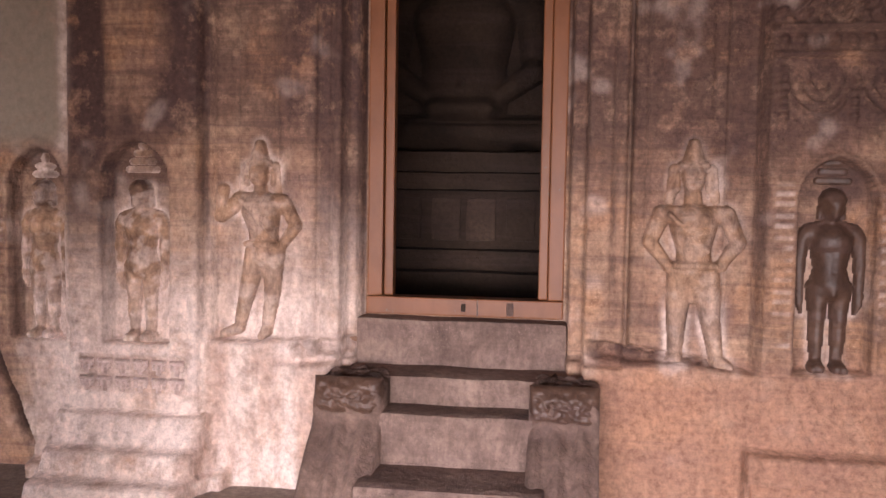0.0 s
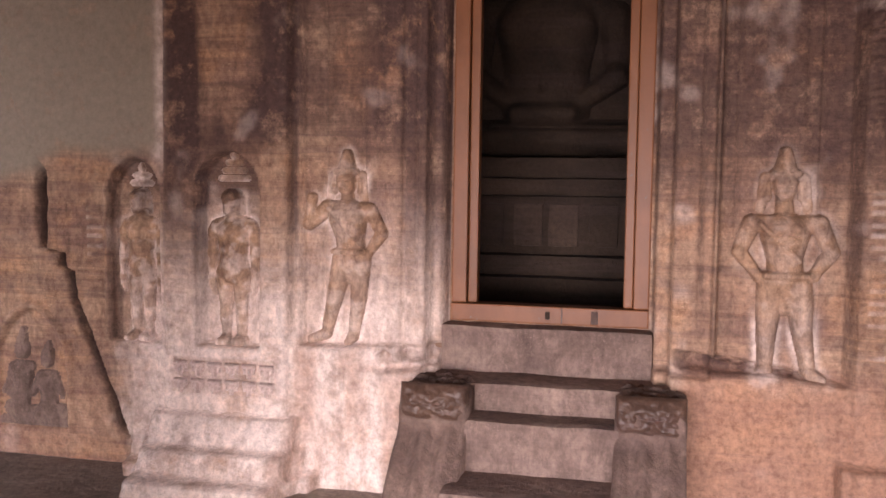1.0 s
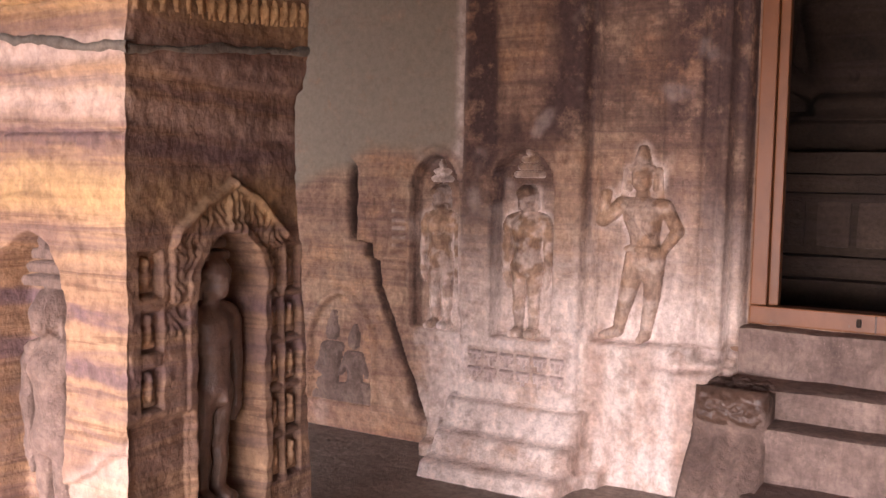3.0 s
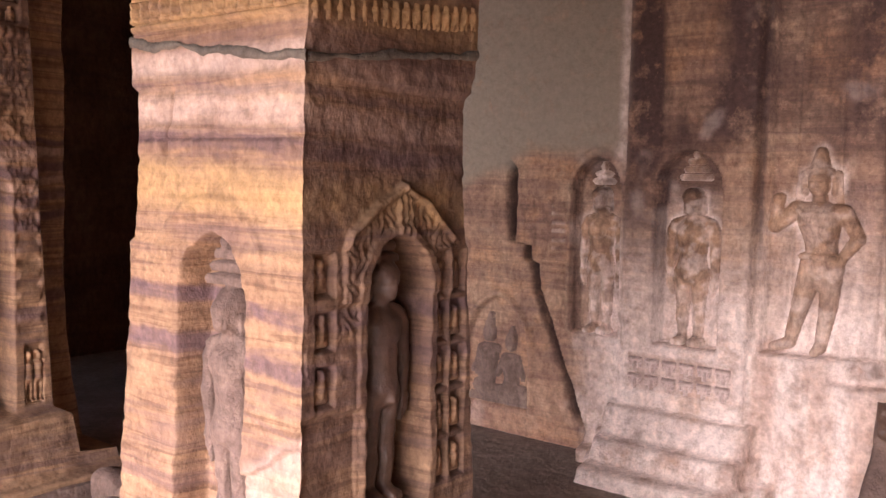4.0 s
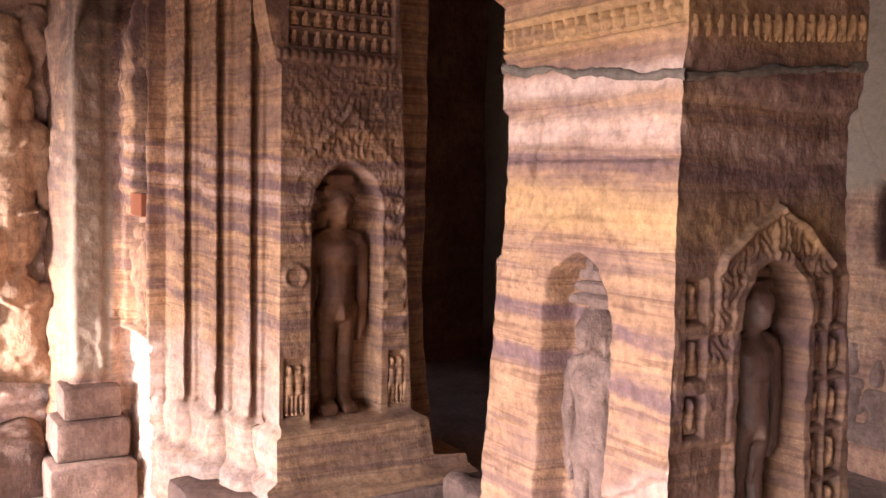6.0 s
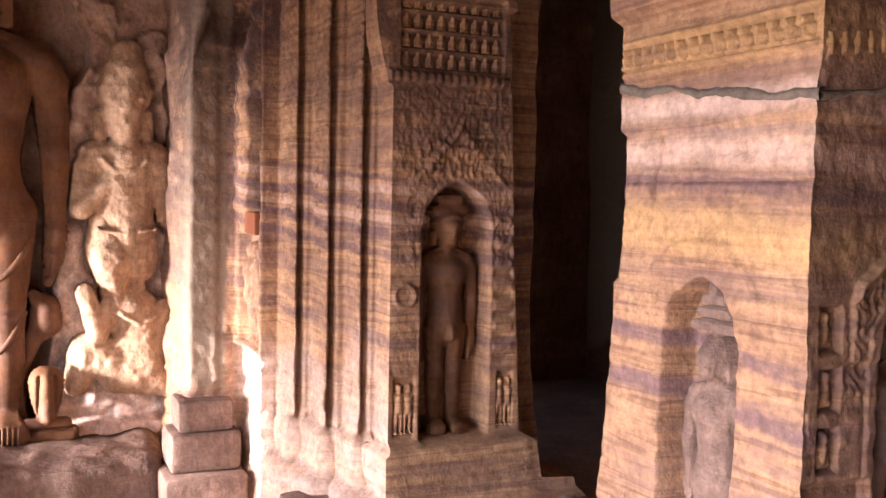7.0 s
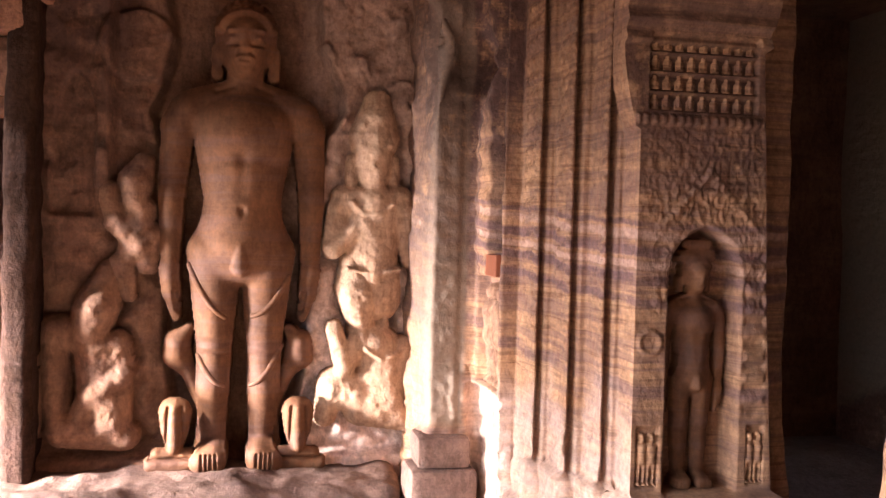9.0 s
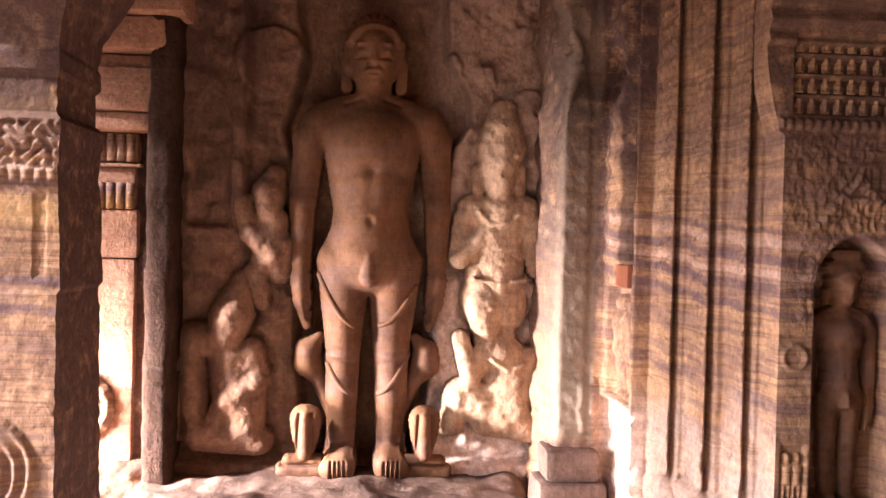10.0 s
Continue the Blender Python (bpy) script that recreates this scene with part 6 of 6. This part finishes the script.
def shaded_back(x, y, z, key):
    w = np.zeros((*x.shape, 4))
    # Inner back face: its shade is put into the colour.
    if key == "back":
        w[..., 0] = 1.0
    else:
        # The other faces are darker towards the top.
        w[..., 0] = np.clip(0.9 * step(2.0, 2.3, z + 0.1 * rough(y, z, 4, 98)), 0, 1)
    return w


front = empty("veranda_pillar", "square veranda pillar with carved sunlit flank", "pillar")
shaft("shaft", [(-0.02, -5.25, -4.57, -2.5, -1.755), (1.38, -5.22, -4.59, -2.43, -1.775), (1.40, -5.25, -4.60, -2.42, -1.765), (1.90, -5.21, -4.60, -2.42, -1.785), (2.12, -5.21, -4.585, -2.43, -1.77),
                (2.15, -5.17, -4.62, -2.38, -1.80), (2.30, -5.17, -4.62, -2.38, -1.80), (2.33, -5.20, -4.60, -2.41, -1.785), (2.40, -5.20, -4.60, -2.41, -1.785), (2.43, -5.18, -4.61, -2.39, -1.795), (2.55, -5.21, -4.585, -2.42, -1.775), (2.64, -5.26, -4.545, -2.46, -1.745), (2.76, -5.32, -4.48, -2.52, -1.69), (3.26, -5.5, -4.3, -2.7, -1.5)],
      {"flank": front_flank}, PILLAR_STONE, front, cell=0.011, weather_and_light=shaded_back)

pil = empty("end_pilaster", "reddish end pilaster with moulded capital and lotus disc", "pilaster")
for lo, hi in ((( -6.25, -2.75, 0.0), (-5.99, -1.80, 1.50)), ((-6.25, -2.75, 1.50), (-5.98, -1.79, 1.78)), ((-6.25, -2.75, 1.78), (-6.0, -1.81, 2.02)), ((-6.25, -2.75, 2.02), (-5.985, -1.78, 2.045)),
               ((-6.25, -2.75, 2.045), (-6.0, -1.80, 2.22)), ((-6.25, -2.75, 2.22), (-5.93, -1.70, 2.33)), ((-6.25, -2.75, 2.33), (-5.90, -1.66, 2.58)), ((-6.25, -2.75, 2.58), (-5.95, -1.70, 2.66)), ((-6.25, -2.75, 2.66), (-5.80, -1.6, 2.85)), ((-6.25, -2.75, 2.85), (-5.7, -1.5, 3.25))):
    worn_box("moulding", lo, hi, WALL_STONE, pil, cell=0.035, bevel=0.025, seed=int(lo[2] * 100))
flute = None
for zf in (1.765, 2.04):
    for i in range(9):
        if flute is None:
            bm = bmesh.new()
            bmesh.ops.create_cone(bm, cap_ends=True, segments=10, radius1=0.024, radius2=0.024, depth=0.15)
            flute = part("flute", bm, PILLAR_STONE, pil, smooth=True)
            o = flute
        else:
            o = new("flute", flute.data)
            o.parent = pil
        o.location = (-5.998, -1.84 - 0.055 * i, zf + 0.09)
A, Z = np.meshgrid(np.linspace(-0.24, 0.24, 70), np.linspace(-0.24, 0.24, 70))
R = np.hypot(A, Z)
h = np.where(R < 0.21, 0.03 + 0.012 * np.cos(R * 75) + 0.006 * np.cos(np.arctan2(Z, A) * 12) * (R > 0.07), -0.03)
f = grid_faces(70, 70, face_flip("x", 1))
mesh_object("lotus_disc", on_plane("x", -5.99, 1, A - 2.10, Z + 0.645, h), f[(R.ravel()[f] < 0.22).any(1)], PILLAR_STONE, pil, "round carved lotus medallion")
